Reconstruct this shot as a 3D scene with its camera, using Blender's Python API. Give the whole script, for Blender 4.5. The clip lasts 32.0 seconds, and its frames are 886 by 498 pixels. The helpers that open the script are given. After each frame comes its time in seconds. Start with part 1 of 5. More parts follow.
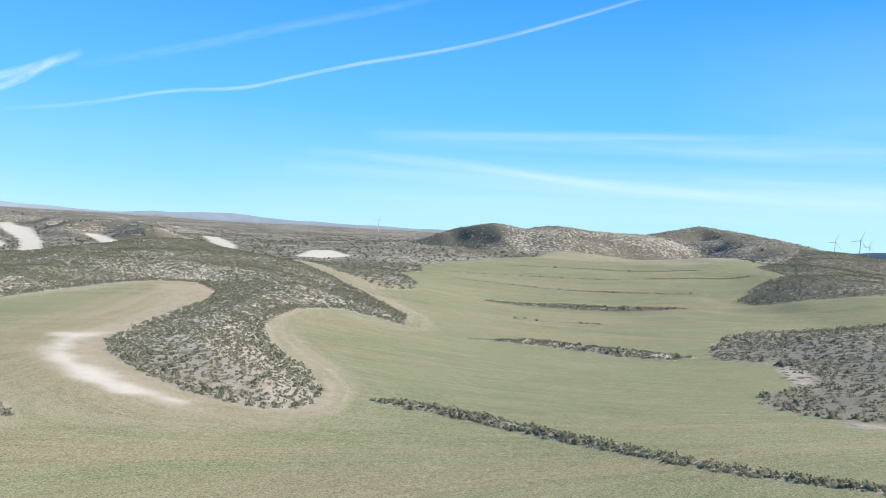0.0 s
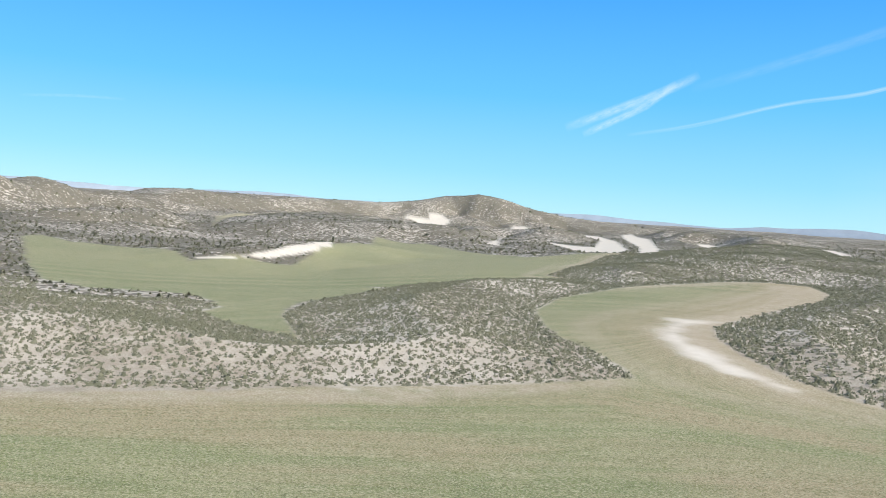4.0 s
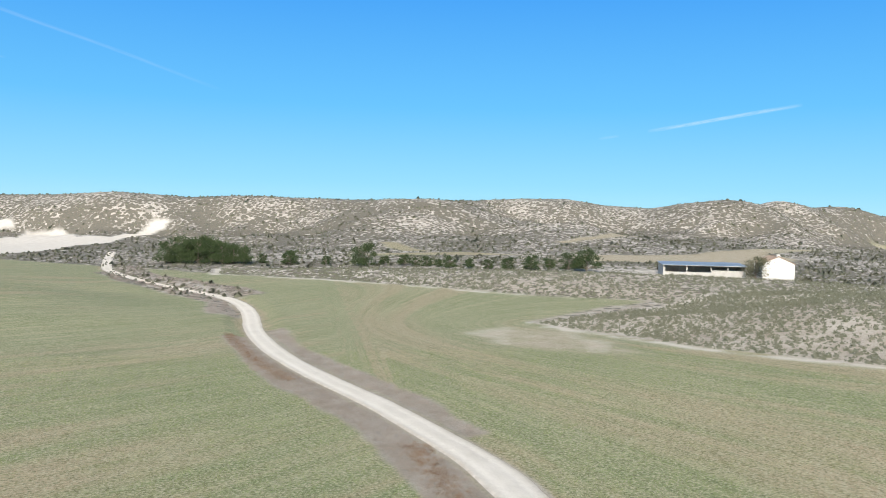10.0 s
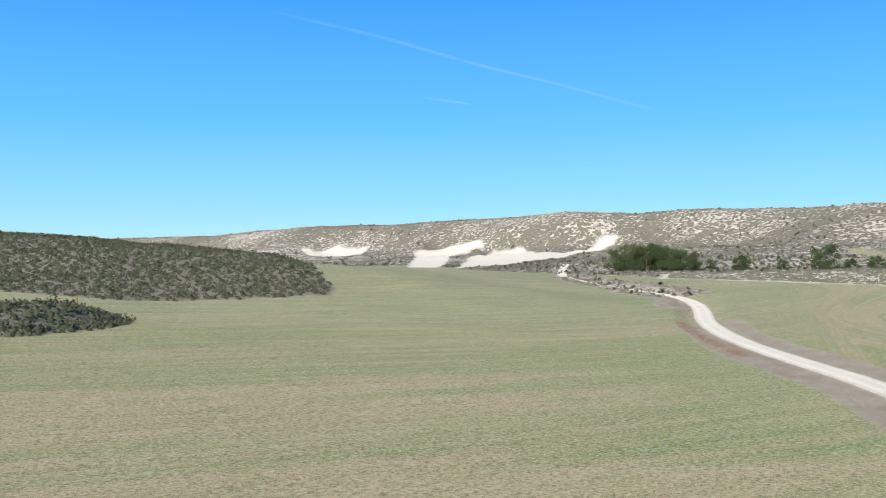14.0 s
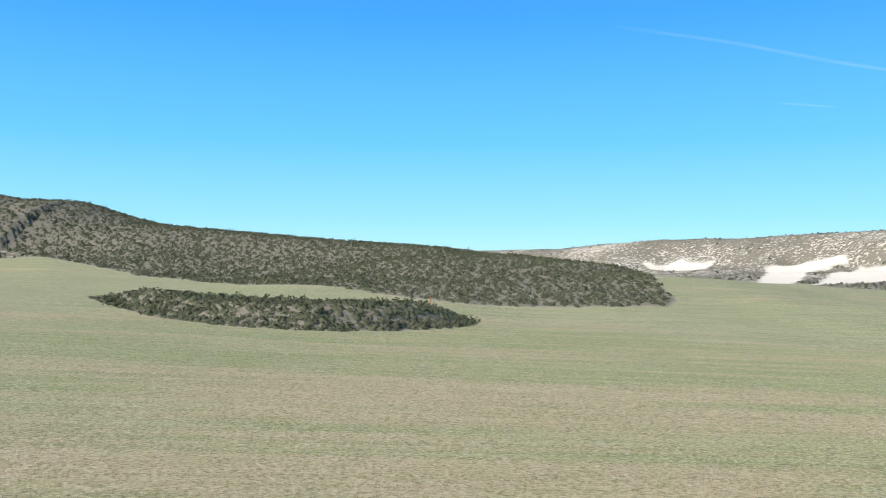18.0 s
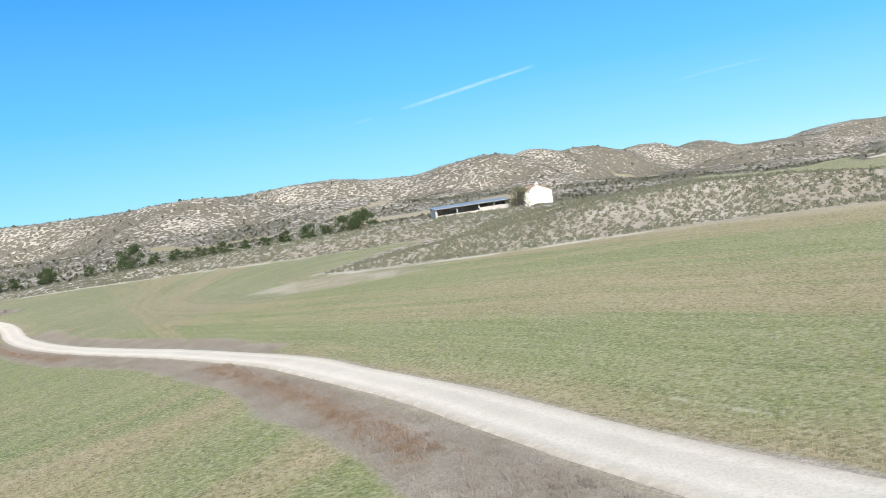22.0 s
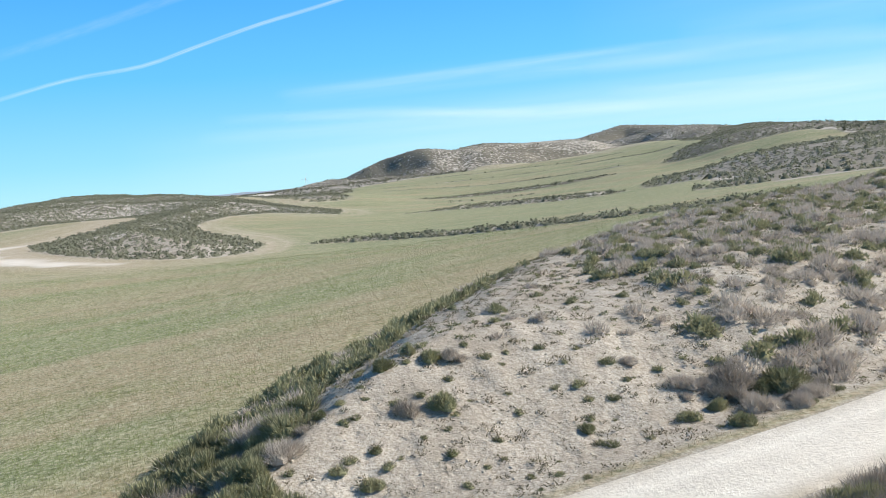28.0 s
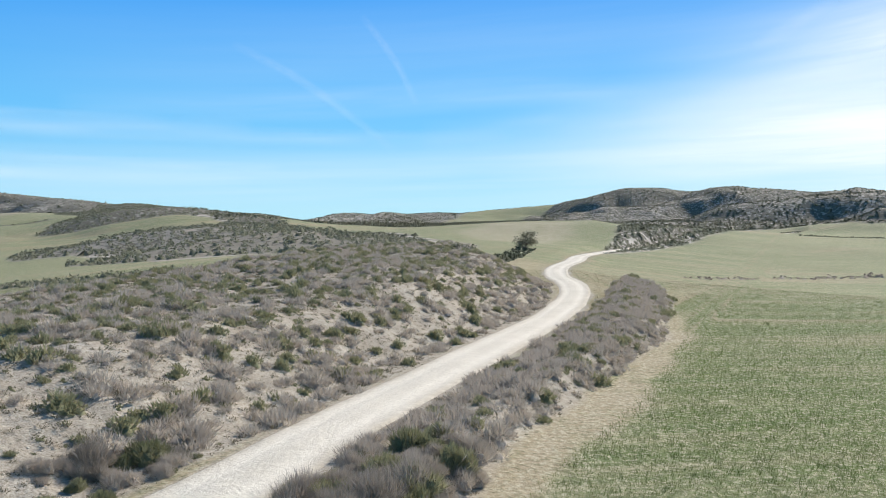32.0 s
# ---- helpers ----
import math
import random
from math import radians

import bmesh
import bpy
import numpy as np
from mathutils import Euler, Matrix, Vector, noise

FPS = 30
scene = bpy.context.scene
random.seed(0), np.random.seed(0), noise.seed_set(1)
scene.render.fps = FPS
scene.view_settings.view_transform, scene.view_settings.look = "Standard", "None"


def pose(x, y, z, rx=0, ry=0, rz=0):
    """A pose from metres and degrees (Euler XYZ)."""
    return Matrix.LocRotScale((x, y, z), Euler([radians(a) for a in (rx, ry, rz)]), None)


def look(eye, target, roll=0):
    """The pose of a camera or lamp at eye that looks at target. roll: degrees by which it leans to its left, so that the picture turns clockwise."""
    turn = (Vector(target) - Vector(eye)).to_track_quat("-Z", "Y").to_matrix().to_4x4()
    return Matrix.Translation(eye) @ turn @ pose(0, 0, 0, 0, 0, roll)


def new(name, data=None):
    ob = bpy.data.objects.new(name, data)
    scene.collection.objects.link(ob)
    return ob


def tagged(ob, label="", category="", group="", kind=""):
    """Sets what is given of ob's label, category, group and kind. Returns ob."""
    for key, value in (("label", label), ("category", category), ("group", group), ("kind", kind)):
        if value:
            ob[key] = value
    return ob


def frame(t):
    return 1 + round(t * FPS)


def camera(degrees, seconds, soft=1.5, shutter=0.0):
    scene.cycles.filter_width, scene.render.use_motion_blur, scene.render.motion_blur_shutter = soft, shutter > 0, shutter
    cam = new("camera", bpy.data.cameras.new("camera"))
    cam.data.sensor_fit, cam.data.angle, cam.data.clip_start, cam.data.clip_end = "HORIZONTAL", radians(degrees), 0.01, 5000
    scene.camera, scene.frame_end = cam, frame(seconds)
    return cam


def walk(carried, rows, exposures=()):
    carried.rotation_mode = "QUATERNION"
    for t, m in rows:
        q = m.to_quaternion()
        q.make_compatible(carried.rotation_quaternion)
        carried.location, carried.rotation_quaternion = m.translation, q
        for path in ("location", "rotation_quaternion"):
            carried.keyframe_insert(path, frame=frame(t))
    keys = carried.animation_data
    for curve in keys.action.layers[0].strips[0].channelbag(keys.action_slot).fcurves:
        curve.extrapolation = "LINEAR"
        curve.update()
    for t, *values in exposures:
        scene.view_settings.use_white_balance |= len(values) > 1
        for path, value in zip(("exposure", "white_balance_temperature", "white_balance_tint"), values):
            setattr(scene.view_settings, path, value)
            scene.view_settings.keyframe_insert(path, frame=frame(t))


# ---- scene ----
# ---------------------------------------------------------------- camera and its flight
cam = camera(55.92, 32.0, 0.6)
# seconds, x, y, z, yaw to the left of +y, pitch, roll
PATH = [
    (0.0, 0.0, -0.0, 32.01, 0.1, -1.18, 3.56),
    (0.5, 0.07, 0.26, 31.39, 5.17, -1.44, 3.8),
    (1.0, 0.06, 0.58, 30.7, 11.34, -1.75, 4.11),
    (1.5, -0.06, 0.95, 29.97, 16.93, -1.97, 4.11),
    (2.0, -0.17, 1.25, 29.26, 21.91, -2.19, 4.11),
    (2.5, -0.24, 1.4, 28.59, 26.16, -2.29, 3.89),
    (3.0, -0.35, 1.5, 27.92, 31.39, -2.47, 3.85),
    (3.5, -0.54, 1.6, 27.21, 35.89, -2.56, 3.7),
    (5.5, -0.33, 1.21, 24.3, 54.24, -2.68, 3.53),
    (6.0, 0.03, 0.99, 23.59, 59.19, -2.71, 3.34),
    (6.5, 0.09, 0.97, 22.82, 64.25, -2.68, 3.0),
    (7.0, 0.01, 1.05, 22.07, 69.31, -2.64, 2.55),
    (7.5, 0.02, 1.08, 21.37, 74.29, -2.52, 2.27),
    (8.0, 0.15, 1.03, 20.68, 79.33, -2.34, 1.91),
    (8.5, 0.27, 0.97, 19.98, 84.39, -2.14, 1.73),
    (9.0, 0.28, 0.94, 19.29, 89.32, -1.95, 1.48),
    (9.5, 0.19, 0.89, 18.62, 94.26, -1.75, 1.48),
    (10.0, 0.12, 0.79, 17.95, 99.15, -1.53, 1.34),
    (10.5, 0.05, 0.66, 17.26, 103.87, -1.35, 1.26),
    (11.0, -0.14, 0.47, 16.53, 108.68, -1.14, 1.38),
    (11.5, -0.41, 0.28, 15.79, 113.5, -0.95, 1.45),
    (12.0, -0.55, 0.16, 15.09, 116.06, -0.78, 1.12),
    (12.5, -0.39, 0.15, 14.44, 119.03, -0.63, 0.93),
    (13.0, 0.13, 0.26, 13.79, 123.49, -0.5, 0.87),
    (13.5, 0.88, 0.45, 13.07, 127.77, -0.39, 0.92),
    (15.5, -0.04, 0.54, 11.51, 129.98, 0.33, -1.47),
    (16.0, -0.04, 0.53, 11.5, 129.85, 0.41, -1.45),
    (16.5, -0.04, 0.53, 11.48, 134.37, 0.63, -0.63),
    (17.0, -0.05, 0.54, 11.46, 145.22, 0.76, 0.75),
    (17.5, -0.05, 0.54, 11.43, 155.26, 0.67, 1.66),
    (18.0, -0.05, 0.55, 11.41, 152.24, 0.8, 0.36),
    (18.5, -0.04, 0.56, 11.39, 146.12, 0.79, -1.21),
    (19.0, -0.03, 0.57, 11.36, 138.61, 0.59, -2.92),
    (19.5, -0.02, 0.56, 11.33, 129.9, 0.17, -4.51),
    (20.0, -0.0, 0.54, 11.23, 121.05, -0.32, -5.66),
    (20.5, 0.02, 0.52, 11.02, 111.69, -1.08, -7.13),
    (21.0, 0.05, 0.51, 10.78, 101.62, -1.78, -7.56),
    (21.5, 0.09, 0.5, 10.65, 91.83, -2.51, -8.51),
    (22.0, 0.13, 0.49, 10.6, 84.1, -3.08, -8.55),
    (22.5, 0.19, 0.5, 10.57, 77.75, -3.39, -8.18),
    (23.0, 0.26, 0.51, 10.59, 71.3, -3.69, -7.7),
    (23.5, 0.33, 0.52, 10.71, 64.44, -4.01, -7.43),
    (24.0, 0.39, 0.5, 10.89, 56.82, -4.33, -7.17),
    (24.5, 0.44, 0.46, 11.09, 48.64, -4.64, -6.85),
    (25.0, 0.48, 0.41, 11.3, 39.58, -4.93, -6.64),
    (25.5, 0.5, 0.36, 11.53, 31.77, -4.99, -6.19),
    (27.5, 0.49, 0.44, 12.28, 3.11, -4.91, -5.62),
    (28.0, 0.48, 0.41, 12.24, -4.23, -4.72, -5.28),
    (28.5, 0.47, 0.39, 12.19, -10.89, -4.47, -4.69),
    (29.0, 0.47, 0.36, 12.15, -17.62, -4.16, -4.27),
    (29.5, 0.47, 0.32, 12.12, -25.1, -3.86, -3.87),
    (30.0, 0.49, 0.27, 12.09, -32.21, -3.5, -3.39),
    (30.5, 0.51, 0.22, 12.05, -40.17, -3.24, -3.01),
    (31.0, 0.54, 0.17, 12.0, -44.73, -2.51, -2.43),
    (31.5, 0.57, 0.13, 11.98, -45.61, -1.86, -1.61),
    (32.0, 0.58, 0.1, 12.05, -45.42, -1.44, -0.71),
]


def aim(yaw, pitch, roll):
    y, p = radians(yaw), radians(pitch)
    return Vector((-math.sin(y) * math.cos(p), math.cos(y) * math.cos(p), math.sin(p)))


walk(cam, [(t, look((x, y, z), Vector((x, y, z)) + aim(yaw, pitch, roll), roll)) for t, x, y, z, yaw, pitch, roll in PATH],
     [(0, 0.40), (3, 0.38), (6, 0.38), (8, 0.33), (10, 0.26), (13, 0.33), (16, 0.38), (18, 0.5), (20, 0.46), (21, 0.42), (24, 0.45), (28, 0.42), (30, 0.32), (32, 0.24)])

# ---------------------------------------------------------------- sky and sun
SUN_BEARING, SUN_HEIGHT = -86.0, 34.0  # degrees to the left of +y, degrees up
toward_sun = Vector((-math.sin(radians(SUN_BEARING)) * math.cos(radians(SUN_HEIGHT)), math.cos(radians(SUN_BEARING)) * math.cos(radians(SUN_HEIGHT)), math.sin(radians(SUN_HEIGHT))))
world = bpy.data.worlds.new("sky")
scene.world = world
world.use_nodes = True
sky = world.node_tree.nodes.new("ShaderNodeTexSky")
sky.sky_type, sky.sun_disc = "NISHITA", False
sky.sun_elevation, sky.sun_rotation = radians(SUN_HEIGHT), radians(-SUN_BEARING)
sky.altitude, sky.air_density, sky.dust_density, sky.ozone_density = 350, 0.8, 0.0, 3.0
nodes, links = world.node_tree.nodes, world.node_tree.links
rich = nodes.new("ShaderNodeMix")
rich.data_type, rich.blend_type = "RGBA", "MULTIPLY"
rich.inputs[0].default_value, rich.inputs[7].default_value = 1.0, (0.72, 0.95, 1.0, 1)
links.new(sky.outputs[0], rich.inputs[6])
links.new(rich.outputs[2], nodes["Background"].inputs[0])
nodes["Background"].inputs[1].default_value = 0.12
# light scattered many times over evens the sky out: deep blue overhead, pale low down
where, split, even = nodes.new("ShaderNodeTexCoord"), nodes.new("ShaderNodeSeparateXYZ"), nodes.new("ShaderNodeValToRGB")
links.new(where.outputs["Generated"], split.inputs[0])
links.new(split.outputs[2], even.inputs[0])
even.color_ramp.elements[0].position, even.color_ramp.elements[0].color = 0.0, (0.45, 0.80, 0.94, 1)
even.color_ramp.elements[1].position, even.color_ramp.elements[1].color = 1.0, (0.045, 0.10, 0.20, 1)
for place, tone in ((0.05, (0.29, 0.69, 0.96, 1)), (0.14, (0.13, 0.54, 0.98, 1)), (0.28, (0.05, 0.355, 0.95, 1)), (0.42, (0.06, 0.21, 0.45, 1))):
    even.color_ramp.elements.new(place).color = tone
wide, both = nodes.new("ShaderNodeBackground"), nodes.new("ShaderNodeMixShader")
links.new(even.outputs[0], wide.inputs[0])
wide.inputs[1].default_value = 0.85
both.inputs[0].default_value = 0.9
links.new(nodes["Background"].outputs[0], both.inputs[1])
links.new(wide.outputs[0], both.inputs[2])
links.new(both.outputs[0], nodes["World Output"].inputs[0])
sun = new("sun", bpy.data.lights.new("sun", "SUN"))
sun.data.energy, sun.data.angle, sun.data.color = 5.0, radians(0.53), (1.0, 0.95, 0.87)
sun.matrix_world = look(toward_sun * 300, (0, 0, 0))

# ---------------------------------------------------------------- lie of the land
# spot levels of the valley floor: x, y, z
LEVELS_NORTH = [(-11, 135, 3.8), (12, 115, 4.0), (4, 220, 4.2), (61, 203, 4.4), (119, 336, 8.1), (213, 755, 15.5), (82, 646, 17.0), (-11, 349, 6.0),
                (-10, 239, 5.2), (-63, 156, 6.6), (-69, 251, 9.4), (40, 349, 4.6), (-130, 420, 11.0), (-55, 107, 4.8), (-20, 80, 3.6)]
LEVELS_WEST = [(-77, -26, 0.6), (-150, -60, 0.0), (-133, -18, 1.0), (-104, 9, 2.6), (-245, 60, 5.5), (-226, 22, 6.3), (-135, 112, 3.4), (-91, 40, 3.6),
               (-242, 176, 1.5), (-257, -130, 3.0), (-330, -60, 8.0), (-464, -411, 2.0), (-480, 300, 2.0), (-420, 60, 12.0), (-40, 20, 2.4)]
LEVELS_SOUTH = [(-120, -150, 1.2), (-60, -100, 2.0), (-10, -60, 2.6), (-150, -330, 2.0), (-30, -170, 5.0), (60, -150, 6.0), (-700, -700, 6.0)]
LEVELS_EAST = [(14, 20, 5.2), (35, 40, 5.4), (62, 60, 5.6), (30, 5, 3.6), (80, 30, 3.2), (150, 60, 3.6), (200, 180, 9.5), (300, 100, 6.0), (120, 130, 9.0),
               (420, 380, 14.0), (60, 90, 8.0), (600, 200, 10.0), (220, 470, 17.0), (30, -60, 3.2)]
LEVELS_FAR = [(-1700, 1700, 6), (0, 2300, 16), (1700, 1700, 20), (2300, 0, 24), (1600, -1600, 28), (0, -2300, 28), (-1700, -1700, 22), (-2300, 0, 26)]
SPOTS = np.array(LEVELS_NORTH + LEVELS_WEST + LEVELS_SOUTH + LEVELS_EAST + LEVELS_FAR, float)


def bend(d2):
    return 0.5 * d2 * np.log(d2 + 1e-9)


def spline_weights(spots):
    n, p = len(spots), spots[:, :2] / 100
    a = np.zeros((n + 3, n + 3))
    a[:n, :n] = bend(((p[:, None] - p[None]) ** 2).sum(-1)) + np.eye(n) * 0.02
    a[:n, n:] = np.c_[np.ones(n), p]
    a[n:, :n] = a[:n, n:].T
    return np.linalg.solve(a, np.r_[spots[:, 2], 0, 0, 0])


WEIGHTS = spline_weights(SPOTS)


def floor_level(x, y):
    """The smooth valley floor, without mounds and hills."""
    px, py = np.asarray(x, float) / 100, np.asarray(y, float) / 100
    z = WEIGHTS[-3] + WEIGHTS[-2] * px + WEIGHTS[-1] * py
    for (sx, sy, _), w in zip(SPOTS, WEIGHTS):
        z = z + w * bend((px - sx / 100) ** 2 + (py - sy / 100) ** 2)
    r = np.hypot(px, py) * 100
    far = np.clip((r - 1500) / 900, 0, 1)
    return z * (1 - far) + 21.0 * far

# ---------------------------------------------------------------- plan: outlines of scrub, fields and bare ground
ISLAND_SCRUB = [(-66, 164), (-59, 150), (-50, 139), (-39, 129), (-29, 124), (-23, 123), (-19, 127), (-18.5, 139), (-23, 153), (-29, 164), (-35, 177),
                (-41, 194), (-43, 208), (-42, 222), (-41, 238), (-31, 250), (-20, 242), (-10, 232), (-10, 255), (-28, 312), (-57, 380), (-86, 417),
                (-104, 460), (-142, 470), (-175, 430), (-185, 330), (-150, 232), (-114, 214), (-110, 239), (-106, 261), (-97, 284), (-85, 289), (-70, 258), (-66, 235), (-67, 207), (-67, 182)]
NOSE_SCRUB = [(-54, 109), (-57, 102), (-62, 92), (-70, 80), (-78, 69), (-84, 58), (-90, 50), (-96, 43), (-103, 30), (-115, 17), (-130, 7), (-144, -6),
              (-151, 1), (-160, 12), (-171, 24), (-190, 40), (-190, 66), (-182, 86), (-171, 96), (-167, 109), (-151, 107), (-145, 98), (-123, 92), (-106, 91), (-135, 111), (-149, 131),
              (-164, 178), (-161, 205), (-141, 226), (-114, 216), (-112, 180), (-103, 155), (-83, 130), (-72, 124)]
VALLEY_FIELD = [(-104, 90), (-129, 90), (-152, 98), (-159, 112), (-176, 114), (-190, 98), (-211, 96), (-265, 115), (-351, 150), (-368, 165), (-330, 164),
                (-300, 185), (-250, 162), (-250, 181), (-231, 191), (-300, 290), (-379, 428), (-280, 353), (-217, 316), (-190, 352), (-168, 333), (-152, 256), (-165, 210),
                (-174, 170), (-161, 166), (-149, 126), (-140, 115)]
FARM_BANK = [(-175, 15), (-182, -7), (-198, -32), (-217, -67), (-229, -102), (-244, -108), (-246, -76), (-240, -26), (-226, 18), (-229, 58), (-231, 85), (-212, 93), (-174, 80), (-169, 63), (-156, 26)]
EAST_SCRUB = [(62, 86), (78, 104), (70, 120), (58, 128), (54, 139), (59, 149), (74, 162), (79, 177), (75, 187), (65, 196), (69, 213), (78, 234), (92, 250), (108, 255), (160, 262), (175, 300), (142, 312), (120, 321), (120, 340),
              (153, 399), (176, 428), (184, 490), (300, 700), (450, 650), (330, 430), (208, 337), (190, 278), (151, 190), (125, 130), (104, 100), (85, 88)]
BERM_SCRUB = [(4, 19.2), (-1, 17.4), (-5.5, 16.4), (-6.8, 18.5), (-7, 23.9), (-6.3, 27.3), (-5.1, 31), (-2.9, 37), (0.5, 44.2), (4.3, 51.5), (9, 58), (17, 66.5), (28, 71), (44, 77), (60, 84), (80, 90), (97, 84), (84, 68), (77, 58), (63, 47.6), (42, 36), (25, 28), (16.5, 24), (10, 21.5), (6, 20)]
VERGE_SCRUB = [(4, 14.5), (13.3, 18.6), (24, 24), (42, 32), (58, 40), (80, 52), (88, 57), (93, 57), (82, 46), (71, 39.4), (53, 30), (30, 21), (21, 17.6), (12, 12.5)]
FAR_VERGE = [(132, 93), (150, 100), (175, 113), (200, 128), (216, 134), (240, 136), (264, 133), (262, 122), (230, 110), (190, 99), (150, 90), (138, 88)]
SOUTH_SCRUB = [(-134, -150), (-122, -132), (-113, -119), (-106, -114), (-95, -115.5), (-84, -118.5), (-70, -127), (-60, -143), (-50, -165), (-42, -194), (-24, -236), (0, -290), (40, -312), (120, -340), (120, -480), (-60, -480), (-130, -330), (-150, -240), (-150, -175)]
SOUTH_ISLE = [(-12, -143), (-14, -128), (-17, -113), (-23.6, -100), (-33, -95), (-43, -94.5), (-52, -96.5), (-59, -100.5), (-60, -106), (-52, -110), (-40, -114), (-30, -124), (-19, -140)]
WEST_FARMLAND = [(-250, -150), (-271, -202), (-316, -267), (-310, -317), (-282, -356), (-250, -310), (-180, -220), (-150, -175), (-134, -146), (-60, -180), (-12, -268), (120, -328), (260, -200), (400, 60), (330, 190),
                 (255, 140), (160, 120), (100, 98), (60, 120), (75, 190), (160, 262), (176, 428), (200, 520), (215, 760), (90, 720), (70, 645), (-13, 494), (-58, 465), (-86, 417), (-60, 300), (-100, 290), (-150, 232), (-135, 180), (-60, 110),
                 (-84, 56), (-104, 28), (-146, -8), (-175, 15), (-217, -67), (-232, -106)]
EAST_FIELD = [(180, 285), (205, 300), (235, 262), (330, 290), (501, 398), (540, 400), (520, 330), (317, 194), (200, 128), (150, 104), (118, 82), (97, 72), (98, 82), (115, 101), (140, 150), (160, 210)]
EAST_KNOLL = [(395, 140), (420, 160), (450, 130), (480, 60), (480, 10), (400, 20), (395, 90)]
FAR_FIELDS = [[(330, 190), (380, 180), (420, 120), (430, 70), (400, 60)], [(560, 560), (700, 640), (760, 560), (600, 500)]]
TAN_STRIP = [(-86, 417), (-60, 395), (-29, 325), (-11, 337), (-10, 364), (-21, 345), (-48, 385), (-71, 428)]
BACK_SCRUB = [(-13, 494), (-12, 450), (-22, 420), (-10, 364), (-11, 340), (-21, 332), (-48, 380), (-69, 420), (-70, 470)]
STRIP_NEAR = [(-12, 135.5), (-1, 129), (8.5, 121.3), (18.5, 111.2), (27, 102.6), (35, 95), (48, 87), (49.5, 89.5), (36, 98), (28, 106.5), (18.5, 117), (8, 128), (-2.7, 135)]
STRIP_MID = [(6.4, 219.6), (25.5, 216), (44.3, 200.7), (54, 196.3), (62.3, 201), (46.6, 212), (26.4, 224)]
STRIP_FAR = [(13, 337), (49, 328), (69, 318), (97, 319), (76, 331), (51, 342)]
THIN_STRIPS = [((61, 398), (113, 373), 5), ((19, 281), (53, 275), 3), ((5, 418), (79, 391), 3), ((112, 450), (162, 439), 7), ((5, 462), (96, 447), 3), ((40, 520), (150, 490), 5)]
# pale, stripped or stubble ground
PALE_CURVE = [(-71, 151), (-74, 164), (-72, 209), (-78, 262), (-84, 270), (-70, 235), (-69.5, 197), (-67, 168), (-59, 149), (-47, 135), (-36, 126), (-34, 124), (-43, 124), (-53, 131), (-63, 141)]
PALE_FAN = [(-71, 151), (-59, 149), (-47, 135), (-36, 124), (-24, 119), (-16, 124), (-14, 140), (-20, 116), (-34, 113), (-43, 117), (-52, 122), (-63, 135)]
PALE_PATCH = [(-132, -17.6), (-139, -10.6), (-135, -1), (-119, 6.5), (-108, 10.8), (-110, 2.4), (-120, -9)]
PALE_EDGE = [(-100, 34), (-90, 51), (-84, 59), (-70, 80), (-54.5, 108.5), (-51.5, 103), (-65, 74.5), (-82, 51.5), (-95, 36)]
PALE_TRACK = [(-250, 179), (-285, 218), (-340, 310), (-330, 318), (-276, 230), (-246, 190)]
WHITE_WEST = [[(-300, -265), (-380, -335), (-430, -372), (-462, -403), (-484, -390), (-481, -373), (-473, -347), (-469, -345), (-452, -356), (-405, -325), (-336, -272), (-300, -248)],
              [(-292, -230), (-370, -285), (-406, -309), (-467, -336), (-469, -316), (-462, -298), (-419, -270), (-454, -268), (-481, -264), (-491, -263), (-489, -250), (-480, -252), (-455, -255), (-399, -237), (-370, -240), (-320, -228)],
              [(-454, -519), (-473, -492), (-481, -469), (-453, -449), (-435, -489)]]
WHITE_NORTH = [[(-782, 833), (-755, 858), (-765, 873), (-754, 883), (-728, 873), (-696, 810), (-638, 728), (-497, 583), (-449, 525), (-546, 617), (-578, 635), (-691, 778), (-755, 834)], [(-795, 796), (-750, 792), (-648, 726), (-590, 648), (-700, 734)],
               [(-600, 818), (-660, 926), (-644, 930), (-612, 903), (-589, 891), (-486, 708), (-498, 705)], [(-467, 643), (-410, 556), (-331, 450), (-360, 473), (-420, 570)],
               [(-375, 572), (-309, 511), (-291, 504), (-397, 698), (-560, 923), (-575, 940), (-499, 877), (-369, 681), (-255, 484), (-205, 372), (-215, 370), (-262, 433)],
               [(-532, 992), (-540, 1034), (-439, 885), (-264, 547), (-165, 345), (-165, 335), (-180, 355), (-297, 581), (-436, 820)],
               [(-329, 760), (-319, 769), (-175, 480), (-178, 455), (-257, 615)], [(-266, 915), (-234, 864), (-150, 602), (-125, 500), (-140, 520)], [(-200, 650), (-190, 640), (-145, 530), (-150, 520)]]
WHITE_SMALL = [[(-89, 497), (-93, 584), (-81, 596), (-59, 535), (-69, 494)], [(-254, 168), (-246, 178), (-252, 200), (-262, 227), (-300, 275), (-257, 232), (-250, 214), (-244, 186)]]
PALE_CORE = [(-76, 168), (-69, 172), (-70, 158), (-62, 143), (-52, 133), (-42, 126), (-38, 123), (-47, 125), (-58, 133), (-69, 147)]
